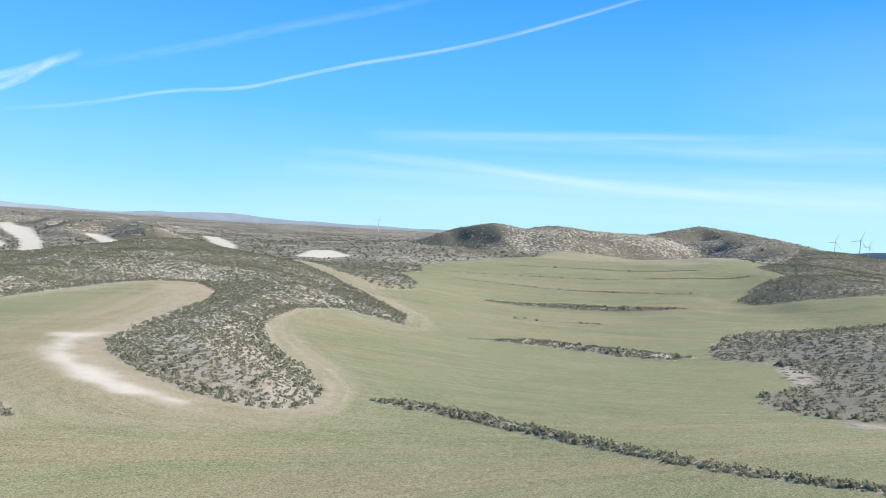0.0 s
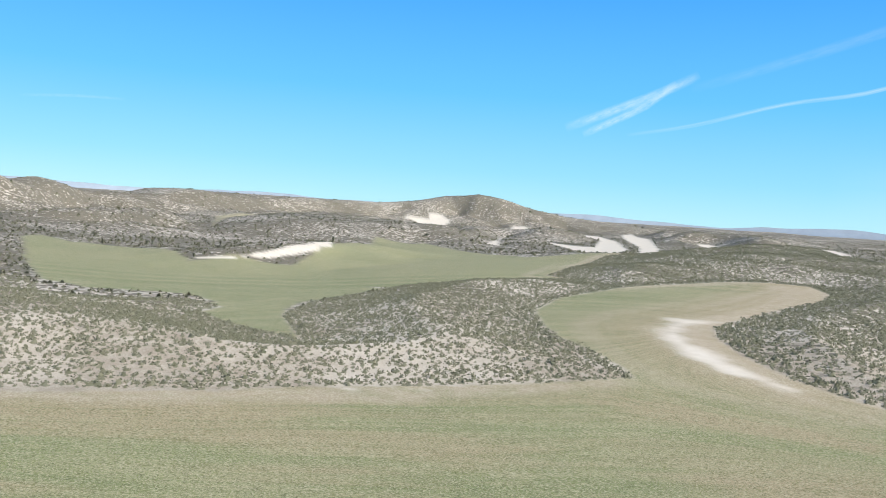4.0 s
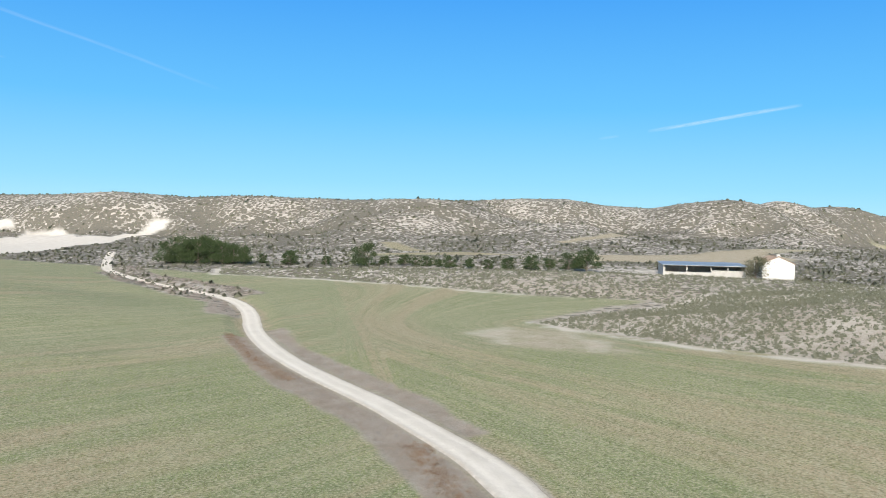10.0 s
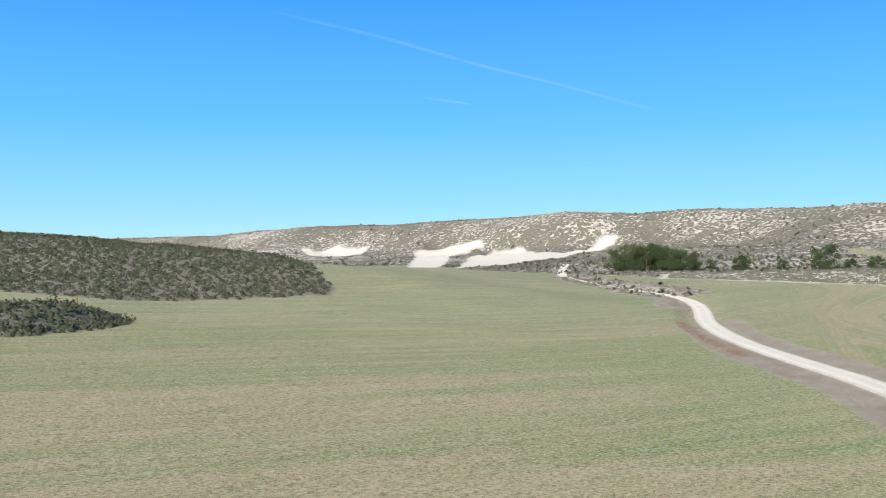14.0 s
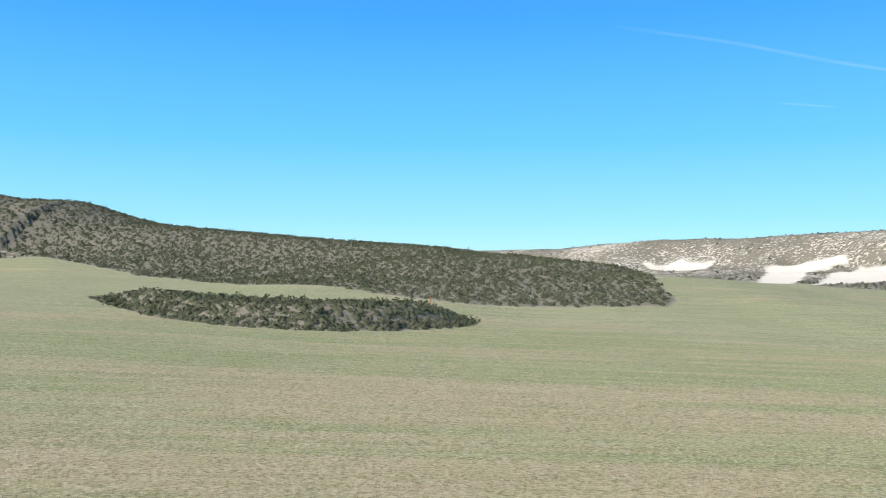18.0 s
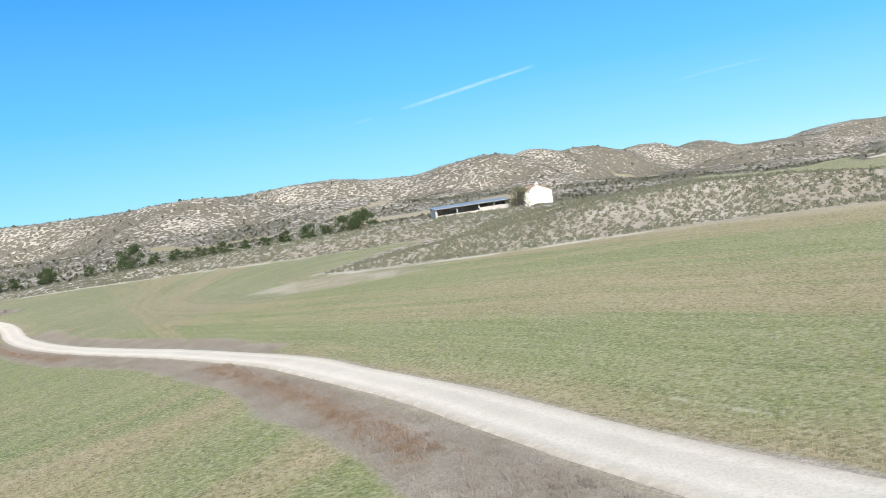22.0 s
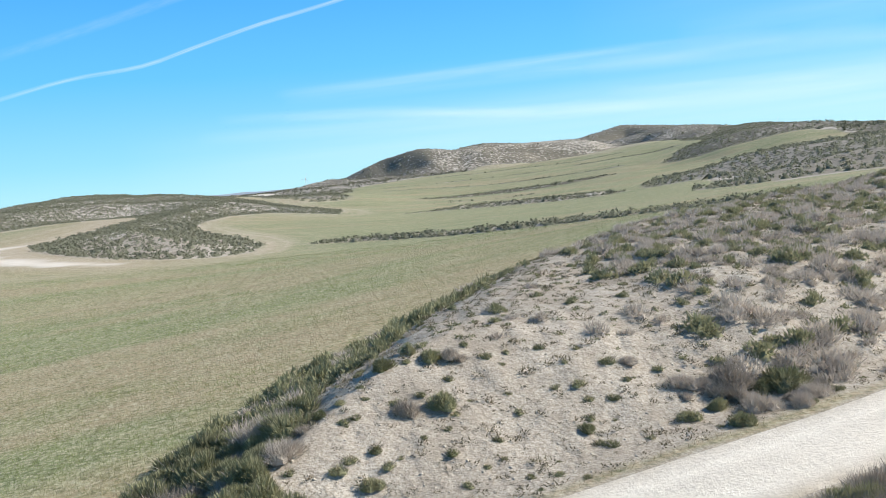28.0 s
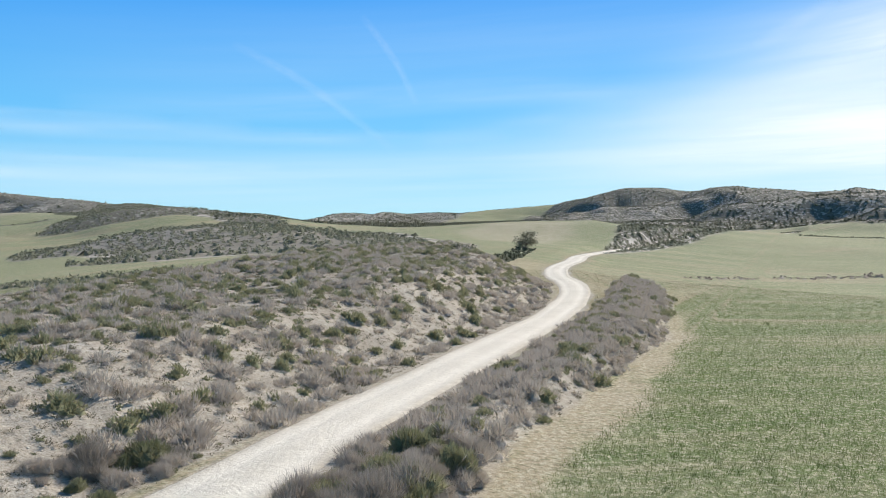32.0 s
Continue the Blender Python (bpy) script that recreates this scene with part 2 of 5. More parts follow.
# tan stubble and grass clearings on the slopes
CLEARINGS = [[(-305, -1), (-316, 9), (-329, 32), (-341, 46), (-365, 56), (-406, 82), (-467, 127), (-423, 109), (-371, 80), (-347, 87), (-319, 76), (-308, 62), (-287, 30), (-283, 8), (-288, -1)],
             [(-616, 199), (-618, 212), (-603, 221), (-542, 229), (-545, 213), (-597, 205)], [(-516, 352), (-708, 488), (-723, 526), (-717, 543), (-690, 496), (-574, 397)], [(-374, -10), (-403, 9), (-507, 38), (-409, 19), (-373, -5)]]
GREEN_CLEARINGS = [[(-375, -89), (-373, -81), (-349, -69), (-328, -58), (-330, -69), (-356, -82)], [(-311, -85), (-315, -75), (-322, -45), (-310, -19), (-307, -43), (-303, -72)], [(-323, 140), (-339, 169), (-319, 178), (-256, 166), (-238, 154), (-256, 135), (-277, 127)],
                   [(-272, 343), (-184, 268), (-136, 253), (-127, 252), (-136, 230), (-141, 179), (-172, 168), (-189, 163), (-226, 185), (-242, 218), (-400, 403), (-359, 406)]]
YARD = [(-262, 0), (-263, 27), (-240, 26), (-240, 50), (-256, 89), (-249, 92), (-226, 74), (-222, 18), (-240, -4)]
DOME_END = [(140, 108), (165, 120), (196, 140), (190, 165), (160, 152), (140, 128)]
TAN_END = [(70, 645), (90, 720), (215, 760), (200, 560), (150, 520), (100, 600)]
# centre line of the track: it comes from the far end of the valley, passes under the camera and leaves to the east
TRACK_LINE = [(-330, -196), (-270, -162), (-238, -142), (-215, -121), (-195.5, -100), (-181, -81), (-170, -71), (-155, -62.3), (-133, -52.5), (-116, -43.5), (-102, -35), (-89, -26),
              (-78, -18), (-67.5, -11.3), (-57.5, -5.3), (-48.5, -1.4), (-38, 2.8), (-30, 5.3), (-22, 7.6), (-12, 11), (-3, 14.3), (5, 17.4), (12.5, 20), (18.6, 23), (31, 29), (52, 39.5), (70, 50), (80, 57.5),
              (86, 64), (97, 72), (112, 80), (130, 90), (172, 105), (209, 115), (246, 126), (300, 134), (380, 150)]


def at(bearing, distance):
    return -math.sin(radians(bearing)) * distance, math.cos(radians(bearing)) * distance


# hill spines: half width, then bearing to the left of +y, distance and top level along the crest
SPINES = [
    (70, [(3.2, 880, 18), (1.6, 850, 23), (0, 840, 29), (-1.6, 815, 39), (-3.4, 800, 44.5), (-5.6, 805, 39), (-7.5, 850, 46), (-10, 860, 42), (-13, 880, 42)]),
    (85, [(-13.5, 950, 43), (-17, 1000, 57), (-19, 980, 52), (-21, 880, 45), (-23.5, 740, 34), (-26, 660, 28)]),
    (70, [(-19, 620, 26), (-22, 540, 23), (-25, 440, 20), (-27.5, 380, 19.5), (-29.5, 350, 19), (-31.5, 330, 17.5), (-34, 300, 13)]),
    (48, [(-33.8, 780, 18), (-36.2, 760, 16), (-37.4, 740, 18), (-38.9, 700, 25.6), (-40.3, 700, 24.5), (-41, 700, 22), (-41.8, 690, 25.7), (-42.8, 680, 21.5), (-45.7, 680, 12)]),
    (105, [(-45.3, 1000, 31), (-47.5, 980, 29), (-49.3, 960, 33), (-52.6, 950, 36.5), (-54.2, 950, 36.9), (-55.3, 930, 42), (-56.3, 900, 43), (-58.4, 860, 50.5), (-60.1, 860, 50), (-61.8, 860, 45.5), (-63.6, 850, 45), (-65, 830, 49), (-65.8, 830, 46), (-67.7, 820, 43),
           (-69.4, 820, 40.5), (-70.9, 820, 40.5), (-71.8, 820, 43), (-73.4, 820, 39.5), (-82, 800, 42), (-95, 800, 40)]),
    (62, [(-62, 640, 10), (-64.2, 600, 20.5), (-65.4, 580, 25.7), (-67.5, 570, 27), (-70.3, 560, 30), (-72.1, 560, 30.5), (-80, 560, 31)]),
    (34, [(-71.8, 470, 9), (-72.8, 450, 15), (-73.8, 440, 19.5), (-78, 430, 24), (-84, 430, 26)]),
    (58, [(-37.6, 310, 12.3), (-42, 300, 12.4), (-46, 285, 12.6), (-51.5, 262, 13.8), (-55.6, 256, 13.8), (-57.6, 258, 12)]),
    (85, [(59, 1050, 33), (57, 1000, 34), (54, 1100, 33), (50, 1150, 34), (45, 1200, 33), (42, 1220, 40), (40, 1250, 50), (38, 1250, 57), (36.4, 1250, 51), (34.8, 1250, 41), (32, 1250, 29), (29, 1250, 25), (24, 1250, 20), (18, 1300, 17), (10, 1400, 17)]),
    (72, [(100, 560, 36.0), (97, 648, 39.5), (94, 634, 40.9), (91, 634, 40.9), (88.5, 641, 36.9), (85, 648, 34.8), (83, 634, 38.2), (80.4, 607, 41.6)]),
    (62, [(80.4, 607, 41.6), (78.8, 634, 36.9), (77.4, 648, 42.2), (75.8, 675, 38.2), (73.9, 702, 40.9), (72, 756, 34.1), (70, 783, 38.2), (68, 837, 30.1), (66.3, 877, 35.5), (64.5, 918, 26.1), (60, 972, 26.1), (57, 999, 28.1), (53, 1080, 25.4), (49, 1147, 26.1)]),
    (80, [(150, 1000, 24), (144, 900, 25), (137, 760, 32), (132, 720, 32), (128, 700, 35), (124, 650, 34), (120.4, 610, 36.5), (116, 600, 35), (112, 580, 36.5), (106, 560, 35), (100, 500, 34.5)]),
    (70, [(-165, 380, 40), (-177, 345, 36), (179, 340, 33), (176, 335, 32.5), (173.9, 325, 27.5), (172, 315, 24), (166.3, 300, 21), (158.6, 275, 17.5), (153.6, 258, 15.5), (150.9, 245, 13.5)]),
    (50, [(150.9, 235, 13.5), (148.6, 228, 10.6), (145.5, 220, 11.4), (143, 215, 11.2), (141, 210, 8.8)]),
    (75, [(26, 330, 9), (22, 380, 13.5), (18.2, 428, 16), (15.5, 420, 14), (13, 420, 14.5), (9, 450, 11.5), (5, 470, 10)]),
    (34, [(54, 320, 8), (50, 350, 10.5), (47, 400, 9)]),
    (40, [(64, 560, 14), (60, 620, 16)]),
]
# stubble between the verge and the corn; hedges far along the valley: ends, width
MARGIN = [(12, 12.5), (16.4, 15.9), (22.5, 18.7), (30.2, 21.9), (40.5, 25.6), (66.4, 37.2), (70, 38), (60.5, 32), (44, 24.2), (31.8, 19), (23.3, 16), (18, 14), (13, 10.5)]
HEDGES = [((73, 69), (122, 98), 4), ((107, 58), (151, 45), 3), ((251, 98), (297, 89), 4), ((288, 140), (338, 130), 5)]
# thin bare lines where the drill missed, and rusty weed along the track's bank
BARE_LINES = [[(-27.9, 10.5), (-23.5, 11.8), (-20.3, 12.6), (-16.9, 13.4)], [(-20.7, 14.2), (-16.1, 15.3)], [(-69, -42), (-72.5, -33.5)], [(-75, -29), (-76, -23)], [(-27.5, -8.8), (-28.4, -6.3)]]
RUSTY_LINES = [[(-62, -11), (-55.4, -8.6), (-43.9, -3.9), (-33.3, -0.4), (-26.5, 1.8)], [(-124.9, -53.5), (-102.7, -40.3), (-88.3, -30.3)]]
# mounds under the scrub: outline, rise, width of the slope at the foot
MOUNDS = [(ISLAND_SCRUB, 4.2, 34), (NOSE_SCRUB, 4.6, 40), (BERM_SCRUB, 3.1, 9.0), (VERGE_SCRUB, 0.9, 1.6), (SOUTH_ISLE, 2.8, 7), (EAST_SCRUB, 3.0, 30), (STRIP_NEAR, 0.6, 2.6), (STRIP_MID, 0.9, 3), (STRIP_FAR, 0.9, 4), (FARM_BANK, 1.5, 14)]

# ---------------------------------------------------------------- ground shape
def outline_distance(poly, x, y, reach=60.0):
    """Metres to a closed outline, positive inside; beyond reach it stays at -reach."""
    p = np.asarray(poly, float)
    out = np.full(x.shape, -reach)
    near = (x > p[:, 0].min() - reach) & (x < p[:, 0].max() + reach) & (y > p[:, 1].min() - reach) & (y < p[:, 1].max() + reach)
    px, py = x[near], y[near]
    best, inside = np.full(px.shape, 1e12), np.zeros(px.shape, bool)
    for (ax, ay), (bx, by) in zip(p, np.roll(p, -1, axis=0)):
        dx, dy = bx - ax, by - ay
        s = np.clip(((px - ax) * dx + (py - ay) * dy) / (dx * dx + dy * dy + 1e-9), 0, 1)
        best = np.minimum(best, (px - ax - s * dx) ** 2 + (py - ay - s * dy) ** 2)
        cross = (ay > py) != (by > py)
        inside ^= cross & (px < (bx - ax) * (py - ay) / (by - ay + 1e-12) + ax)
    out[near] = np.maximum(np.where(inside, 1, -1) * np.sqrt(best), -reach)
    return out


def line_distance(line, x, y, reach):
    """Metres to an open line and how far along it (in points) the nearest place lies."""
    p = np.asarray(line, float)
    best, along = np.full(x.shape, reach * 1.0), np.zeros(x.shape)
    for i, ((ax, ay), (bx, by)) in enumerate(zip(p[:-1, :2], p[1:, :2])):
        near = (x > min(ax, bx) - reach) & (x < max(ax, bx) + reach) & (y > min(ay, by) - reach) & (y < max(ay, by) + reach)
        if near.any():
            px, py, dx, dy = x[near], y[near], bx - ax, by - ay
            s = np.clip(((px - ax) * dx + (py - ay) * dy) / (dx * dx + dy * dy + 1e-9), 0, 1)
            d = np.hypot(px - ax - s * dx, py - ay - s * dy)
            b, a = best[near], along[near]
            better = d < b
            b[better], a[better] = d[better], i + s[better]
            best[near], along[near] = b, a
    return best, along


CHANCE = np.random.default_rng(5).random(64 * 65536)


def value_noise(x, y, seed=0):
    ix, iy = np.floor(x), np.floor(y)
    fx, fy = x - ix, y - iy
    ix, iy = ix.astype(np.int64) & 255, iy.astype(np.int64) & 255
    jx, jy, base = ((ix + 1) & 255) << 8, (iy + 1) & 255, (seed & 63) << 16
    ix = (ix << 8) + base
    jx = jx + base
    fx, fy = fx * fx * (3 - 2 * fx), fy * fy * (3 - 2 * fy)
    a, b, c, d = CHANCE[ix + iy], CHANCE[jx + iy], CHANCE[ix + jy], CHANCE[jx + jy]
    return (a + (b - a) * fx) * (1 - fy) + (c + (d - c) * fx) * fy - 0.5


def rough(x, y, size, seed=0, octaves=4):
    z, amp = 0, 1.0
    for k in range(octaves):
        z = z + amp * value_noise(x / size * 2**k + 17.3 * k, y / size * 2**k - 9.1 * k, seed + k)
        amp *= 0.5
    return z


def ease(v):
    v = np.clip(v, 0, 1)
    return v * v * (3 - 2 * v)


def smooth_line(line, step):
    """Points every step metres along a rounded line (Catmull-Rom)."""
    p = np.asarray(line, float)
    p = np.vstack([2 * p[0] - p[1], p, 2 * p[-1] - p[-2]])
    out = []
    for i in range(1, len(p) - 2):
        n = max(2, int(np.linalg.norm(p[i + 1] - p[i]) / step))
        for s in np.arange(n) / n:
            a, b, c, d = p[i - 1], p[i], p[i + 1], p[i + 2]
            out.append(0.5 * (2 * b + (c - a) * s + (2 * a - 5 * b + 4 * c - d) * s * s + (3 * b - a - 3 * c + d) * s**3))
    return np.array(out + [p[-2]])


TRACK = smooth_line(TRACK_LINE, 1.2)
TRACK_Z = floor_level(TRACK[:, 0], TRACK[:, 1]) + 0.25 * np.clip((TRACK[:, 0] + 15) / 30, 0, 1) - 0.1
TRACK_HALF = 1.75


def side_strip(x0, x1, a, b):
    """The outline of a strip along the track, between two offsets to its left."""
    p = TRACK[(TRACK[:, 0] > x0) & (TRACK[:, 0] < x1)][::5]
    t = np.gradient(p, axis=0)
    n = np.c_[-t[:, 1], t[:, 0]] / np.linalg.norm(t, axis=1)[:, None]
    wave = (1 + 0.35 * rough(p[:, 0], p[:, 1], 14, 63, 3))[:, None]
    return np.vstack([p + n * a, (p + n * b * wave)[::-1]])


# rough grass on the shoulders of the track: south side, then north side
SHOULDERS = [side_strip(-126, -4, -1.9, -6.0), side_strip(-132, -60, 1.9, 5.0), side_strip(-60, -4, 1.85, 2.35), side_strip(-225, -146, -2.0, -8.0), side_strip(-245, -175, 2.0, 9.0)]
SPINE_POINTS = [(w, np.array([(*at(b, d), z) for b, d, z in row])) for w, row in SPINES]


def gullies(x, y):
    """1 along the clefts between the domes of the hills, 0 on their backs."""
    return 1 - np.minimum(1, 2.6 * np.abs(rough(x, y, 105, 11, 4)))


def height(x, y):
    """Ground level anywhere."""
    x, y = np.asarray(x, float), np.asarray(y, float)
    z = floor_level(x, y)
    r = np.hypot(x, y)
    hills, top_share = np.zeros(x.shape), np.zeros(x.shape)
    for width, pts in SPINE_POINTS:
        d, a = line_distance(pts, x, y, width * 3.2)
        on = d < width * 3.2
        if not on.any():
            continue
        d, a, hx, hy = d[on], a[on], x[on], y[on]
        wob = width * 0.55 * rough(hx, hy, width * 0.9, 5, 3)
        top = np.interp(a, np.arange(len(pts)), pts[:, 2])
        d = np.maximum(d + wob * ease(d / width), 0)
        share = np.exp(-((d / width) ** 2))
        hills[on], top_share[on] = np.maximum(hills[on], (top - z[on]) * share), np.maximum(top_share[on], share)
    gully = gullies(x, y)
    crest = ease(top_share / 0.97)
    calm = 1 - 0.8 * ease((-y - 60) / 80) * ease((x + 260) / 120)
    spurs = 1 - np.minimum(1, 2.4 * np.abs(rough(x, y, 46, 15, 3)))
    z = z + hills * (1 - ((0.74 - 0.7 * crest**3) * gully + 0.26 * (1 - crest**2) * spurs) * ease(hills / 9) * ease(r / 260) * calm)
    uneven = 0.9 + 0.35 * rough(x, y, 24, 3, 3)
    for poly, rise, foot in MOUNDS:
        d = outline_distance(poly, x, y, 0.5)
        z = z + rise * ease(np.clip(d, 0, None) / foot) * uneven
    bear = np.degrees(np.arctan2(-x, y))
    knolls = (1 - ease(top_share * 2.5)) * ease((bear - 14) / 6) * ease((60 - bear) / 10) * ease((r - 520) / 120) * ease((1350 - r) / 200)
    for poly in (*WHITE_NORTH, VALLEY_FIELD):
        knolls = knolls * ease(-(outline_distance(poly, x, y, 45.0) - 5) / 45)
    z = z + knolls * 12 * ease(rough(x, y, 150, 25, 3) * 1.5 + 0.42)
    far = ease((r - 1400) / 1200)
    z = z + far * (rough(x, y, 900, 21, 4) * 18)
    scrubby = ease(outline_distance(BERM_SCRUB, x, y, 12.0) / 2)
    z = z + scrubby * (rough(x, y, 4.6, 31, 4) * 0.34 + np.abs(rough(x, y, 1.2, 37, 3)) * 0.16)
    z = z + rough(x, y, 60, 41, 2) * 0.5 * ease(r / 60)
    d, a = line_distance(TRACK[::4], x, y, 9.0)
    bed = np.interp(a * 4, np.arange(len(TRACK)), TRACK_Z)
    return np.where(d < 9, bed + (z - bed) * ease((d - TRACK_HALF - 0.4) / (3.4 - 1.5 * scrubby * ease((x - 8) / 14))), z)

# ---------------------------------------------------------------- materials
def material(name):
    m = bpy.data.materials.new(name)
    m.use_nodes = True
    n = m.node_tree.nodes
    return m, n, m.node_tree.links, n["Principled BSDF"]


def put(links, socket, value):
    if isinstance(value, bpy.types.NodeSocket):
        links.new(value, socket)
    else:
        socket.default_value = value


def noise_tex(n, links, coord, scale, detail=4.0, rough_=0.6):
    t = n.new("ShaderNodeTexNoise")
    links.new(coord, t.inputs["Vector"])
    t.inputs["Scale"].default_value, t.inputs["Detail"].default_value, t.inputs["Roughness"].default_value = scale, detail, rough_
    return t.outputs["Fac"]


def span(n, links, value, lo, hi, a=0.0, b=1.0):
    t = n.new("ShaderNodeMapRange")
    links.new(value, t.inputs[0])
    for i, v in enumerate((lo, hi, a, b)):
        t.inputs[1 + i].default_value = v
    return t.outputs[0]


def blend(n, links, fac, a, b, mode="MIX"):
    t = n.new("ShaderNodeMix")
    t.data_type, t.blend_type = "RGBA", mode
    put(links, t.inputs[0], fac)
    put(links, t.inputs[6], a)
    put(links, t.inputs[7], b)
    return t.outputs[2]


def math_node(n, links, op, a, b):
    t = n.new("ShaderNodeMath")
    t.operation = op
    put(links, t.inputs[0], a)
    put(links, t.inputs[1], b)
    return t.outputs[0]


def rgb(r, g, b):
    return (r, g, b, 1.0)


def leafy(n, links, p, color, share=0.35):
    """Thin leaves: part of the light comes through from behind."""
    t, mix = n.new("ShaderNodeBsdfTranslucent"), n.new("ShaderNodeMixShader")
    links.new(color, t.inputs["Color"])
    mix.inputs[0].default_value = share
    links.new(p.outputs[0], mix.inputs[1])
    links.new(t.outputs[0], mix.inputs[2])
    links.new(mix.outputs[0], n["Material Output"].inputs["Surface"])


def plain(name, color, second, scale=3.0, roughness=0.85, bump=0.0, metallic=0.0, by_object=0.0, thin=0.0):
    """A surface with two mixed tones at two sizes, some relief and, where wanted, a tone of its own per object."""
    m, n, links, p = material(name)
    coord = n.new("ShaderNodeNewGeometry").outputs["Position"]
    f = noise_tex(n, links, coord, scale)
    g = noise_tex(n, links, coord, scale * 9, 3)
    c = blend(n, links, span(n, links, f, 0.3, 0.7), rgb(*color), rgb(*second))
    c = blend(n, links, span(n, links, g, 0.35, 0.75, 0, 0.35), c, rgb(*(v * 0.55 for v in second)))
    if by_object:
        o = n.new("ShaderNodeObjectInfo").outputs["Random"]
        c = blend(n, links, by_object, c, blend(n, links, o, rgb(*(v * 0.5 for v in color)), rgb(*(min(1, v * 1.7) for v in second))))
    links.new(c, p.inputs["Base Color"])
    p.inputs["Roughness"].default_value, p.inputs["Metallic"].default_value = roughness, metallic
    p.inputs["Specular IOR Level"].default_value = 0.2
    if thin:
        leafy(n, links, p, c, thin)
    if bump:
        b = n.new("ShaderNodeBump")
        b.inputs["Strength"].default_value, b.inputs["Distance"].default_value = bump, 0.05
        links.new(g, b.inputs["Height"])
        links.new(b.outputs[0], p.inputs["Normal"])
    return m


def ground_material():
    m, n, links, p = material("ground")
    coord = n.new("ShaderNodeNewGeometry").outputs["Position"]
    zone, more = n.new("ShaderNodeAttribute"), n.new("ShaderNodeAttribute")
    zone.attribute_name, more.attribute_name = "zone", "wear"
    z, w = n.new("ShaderNodeSeparateColor"), n.new("ShaderNodeSeparateColor")
    links.new(zone.outputs["Color"], z.inputs[0])
    links.new(more.outputs["Color"], w.inputs[0])
    field, pale, dry = z.outputs[0], z.outputs[1], z.outputs[2]
    dark, far, white = w.outputs[0], w.outputs[1], w.outputs[2]
    big, mid, fine = noise_tex(n, links, coord, 0.03, 3), noise_tex(n, links, coord, 0.35, 5), noise_tex(n, links, coord, 4.0, 4)
    rows = n.new("ShaderNodeAttribute")
    rows.attribute_name = "rows"
    clod = noise_tex(n, links, coord, 1.3, 4, 0.75)
    # stony soil of the scrub, with lichen and litter
    soil = blend(n, links, span(n, links, mid, 0.3, 0.7), rgb(0.40, 0.345, 0.275), rgb(0.60, 0.535, 0.445))
    soil = blend(n, links, span(n, links, fine, 0.45, 0.75, 0, 0.5), soil, rgb(0.26, 0.23, 0.19))
    # chalky ground on the far slopes, its tone also paled for distance haze, with low bushes too small to stand alone
    hazy_chalk = blend(n, links, span(n, links, mid, 0.3, 0.7), rgb(0.50, 0.45, 0.385), rgb(0.72, 0.665, 0.59))
    soil = blend(n, links, span(n, links, far, 0.1, 0.45), soil, hazy_chalk)
    cell = n.new("ShaderNodeTexVoronoi")
    links.new(coord, cell.inputs["Vector"])
    cell.inputs["Scale"].default_value = 0.48
    near_bush = math_node(n, links, "ADD", cell.outputs["Distance"], span(n, links, mid, 0, 1, -0.3, 0.3))
    near_bush = math_node(n, links, "ADD", near_bush, span(n, links, noise_tex(n, links, coord, 0.07, 4, 0.7), 0.25, 0.75, -0.2, 0.2))
    spots = span(n, links, math_node(n, links, "SUBTRACT", near_bush, span(n, links, far, 0, 1, 0.0, 0.54)), 0.2, 0.3, 1.0, 0.0)
    group = n.new("ShaderNodeTexVoronoi")
    links.new(coord, group.inputs["Vector"])
    group.inputs["Scale"].default_value = 0.16
    wide_spots = span(n, links, math_node(n, links, "SUBTRACT", math_node(n, links, "ADD", group.outputs["Distance"], span(n, links, mid, 0, 1, -0.3, 0.3)), span(n, links, far, 0, 1, 0.0, 0.38)), 0.2, 0.3, 0.4, 0.0)
    spots = math_node(n, links, "MAXIMUM", spots, wide_spots)
    brush = blend(n, links, fine, rgb(0.085, 0.088, 0.07), rgb(0.155, 0.152, 0.125))
    cover = math_node(n, links, "MULTIPLY", span(n, links, far, 0.0, 0.08), spots)
    cover = math_node(n, links, "MAXIMUM", cover, math_node(n, links, "MULTIPLY", dark, span(n, links, mid, 0.25, 0.6, 0.75, 1.0)))
    soil = blend(n, links, cover, soil, brush)
    # young corn, thin and yellowing in places
    drawn = n.new("ShaderNodeMapping")
    links.new(rows.outputs["Vector"], drawn.inputs[0])
    drawn.inputs["Scale"].default_value = (1.0, 0.05, 1.0)
    streak = noise_tex(n, links, drawn.outputs[0], 0.7, 5, 0.75)
    grit = noise_tex(n, links, coord, 13.0, 3, 0.7)
    soil = blend(n, links, span(n, links, clod, 0.42, 0.68, 0, 0.4), soil, rgb(0.33, 0.275, 0.21))
    soil = blend(n, links, span(n, links, grit, 0.44, 0.62, 0, 0.75), soil, rgb(0.25, 0.205, 0.155))
    speck = noise_tex(n, links, coord, 4.5, 4, 0.75)
    corn = blend(n, links, span(n, links, big, 0.35, 0.65), rgb(0.20, 0.24, 0.115), rgb(0.30, 0.305, 0.165))
    corn = blend(n, links, span(n, links, mid, 0.35, 0.75, 0, 0.6), corn, rgb(0.31, 0.305, 0.175))
    lush = n.new("ShaderNodeSeparateXYZ")
    links.new(rows.outputs["Vector"], lush.inputs[0])
    corn = blend(n, links, math_node(n, links, "MULTIPLY", lush.outputs[2], 0.9), corn, rgb(0.125, 0.175, 0.04))
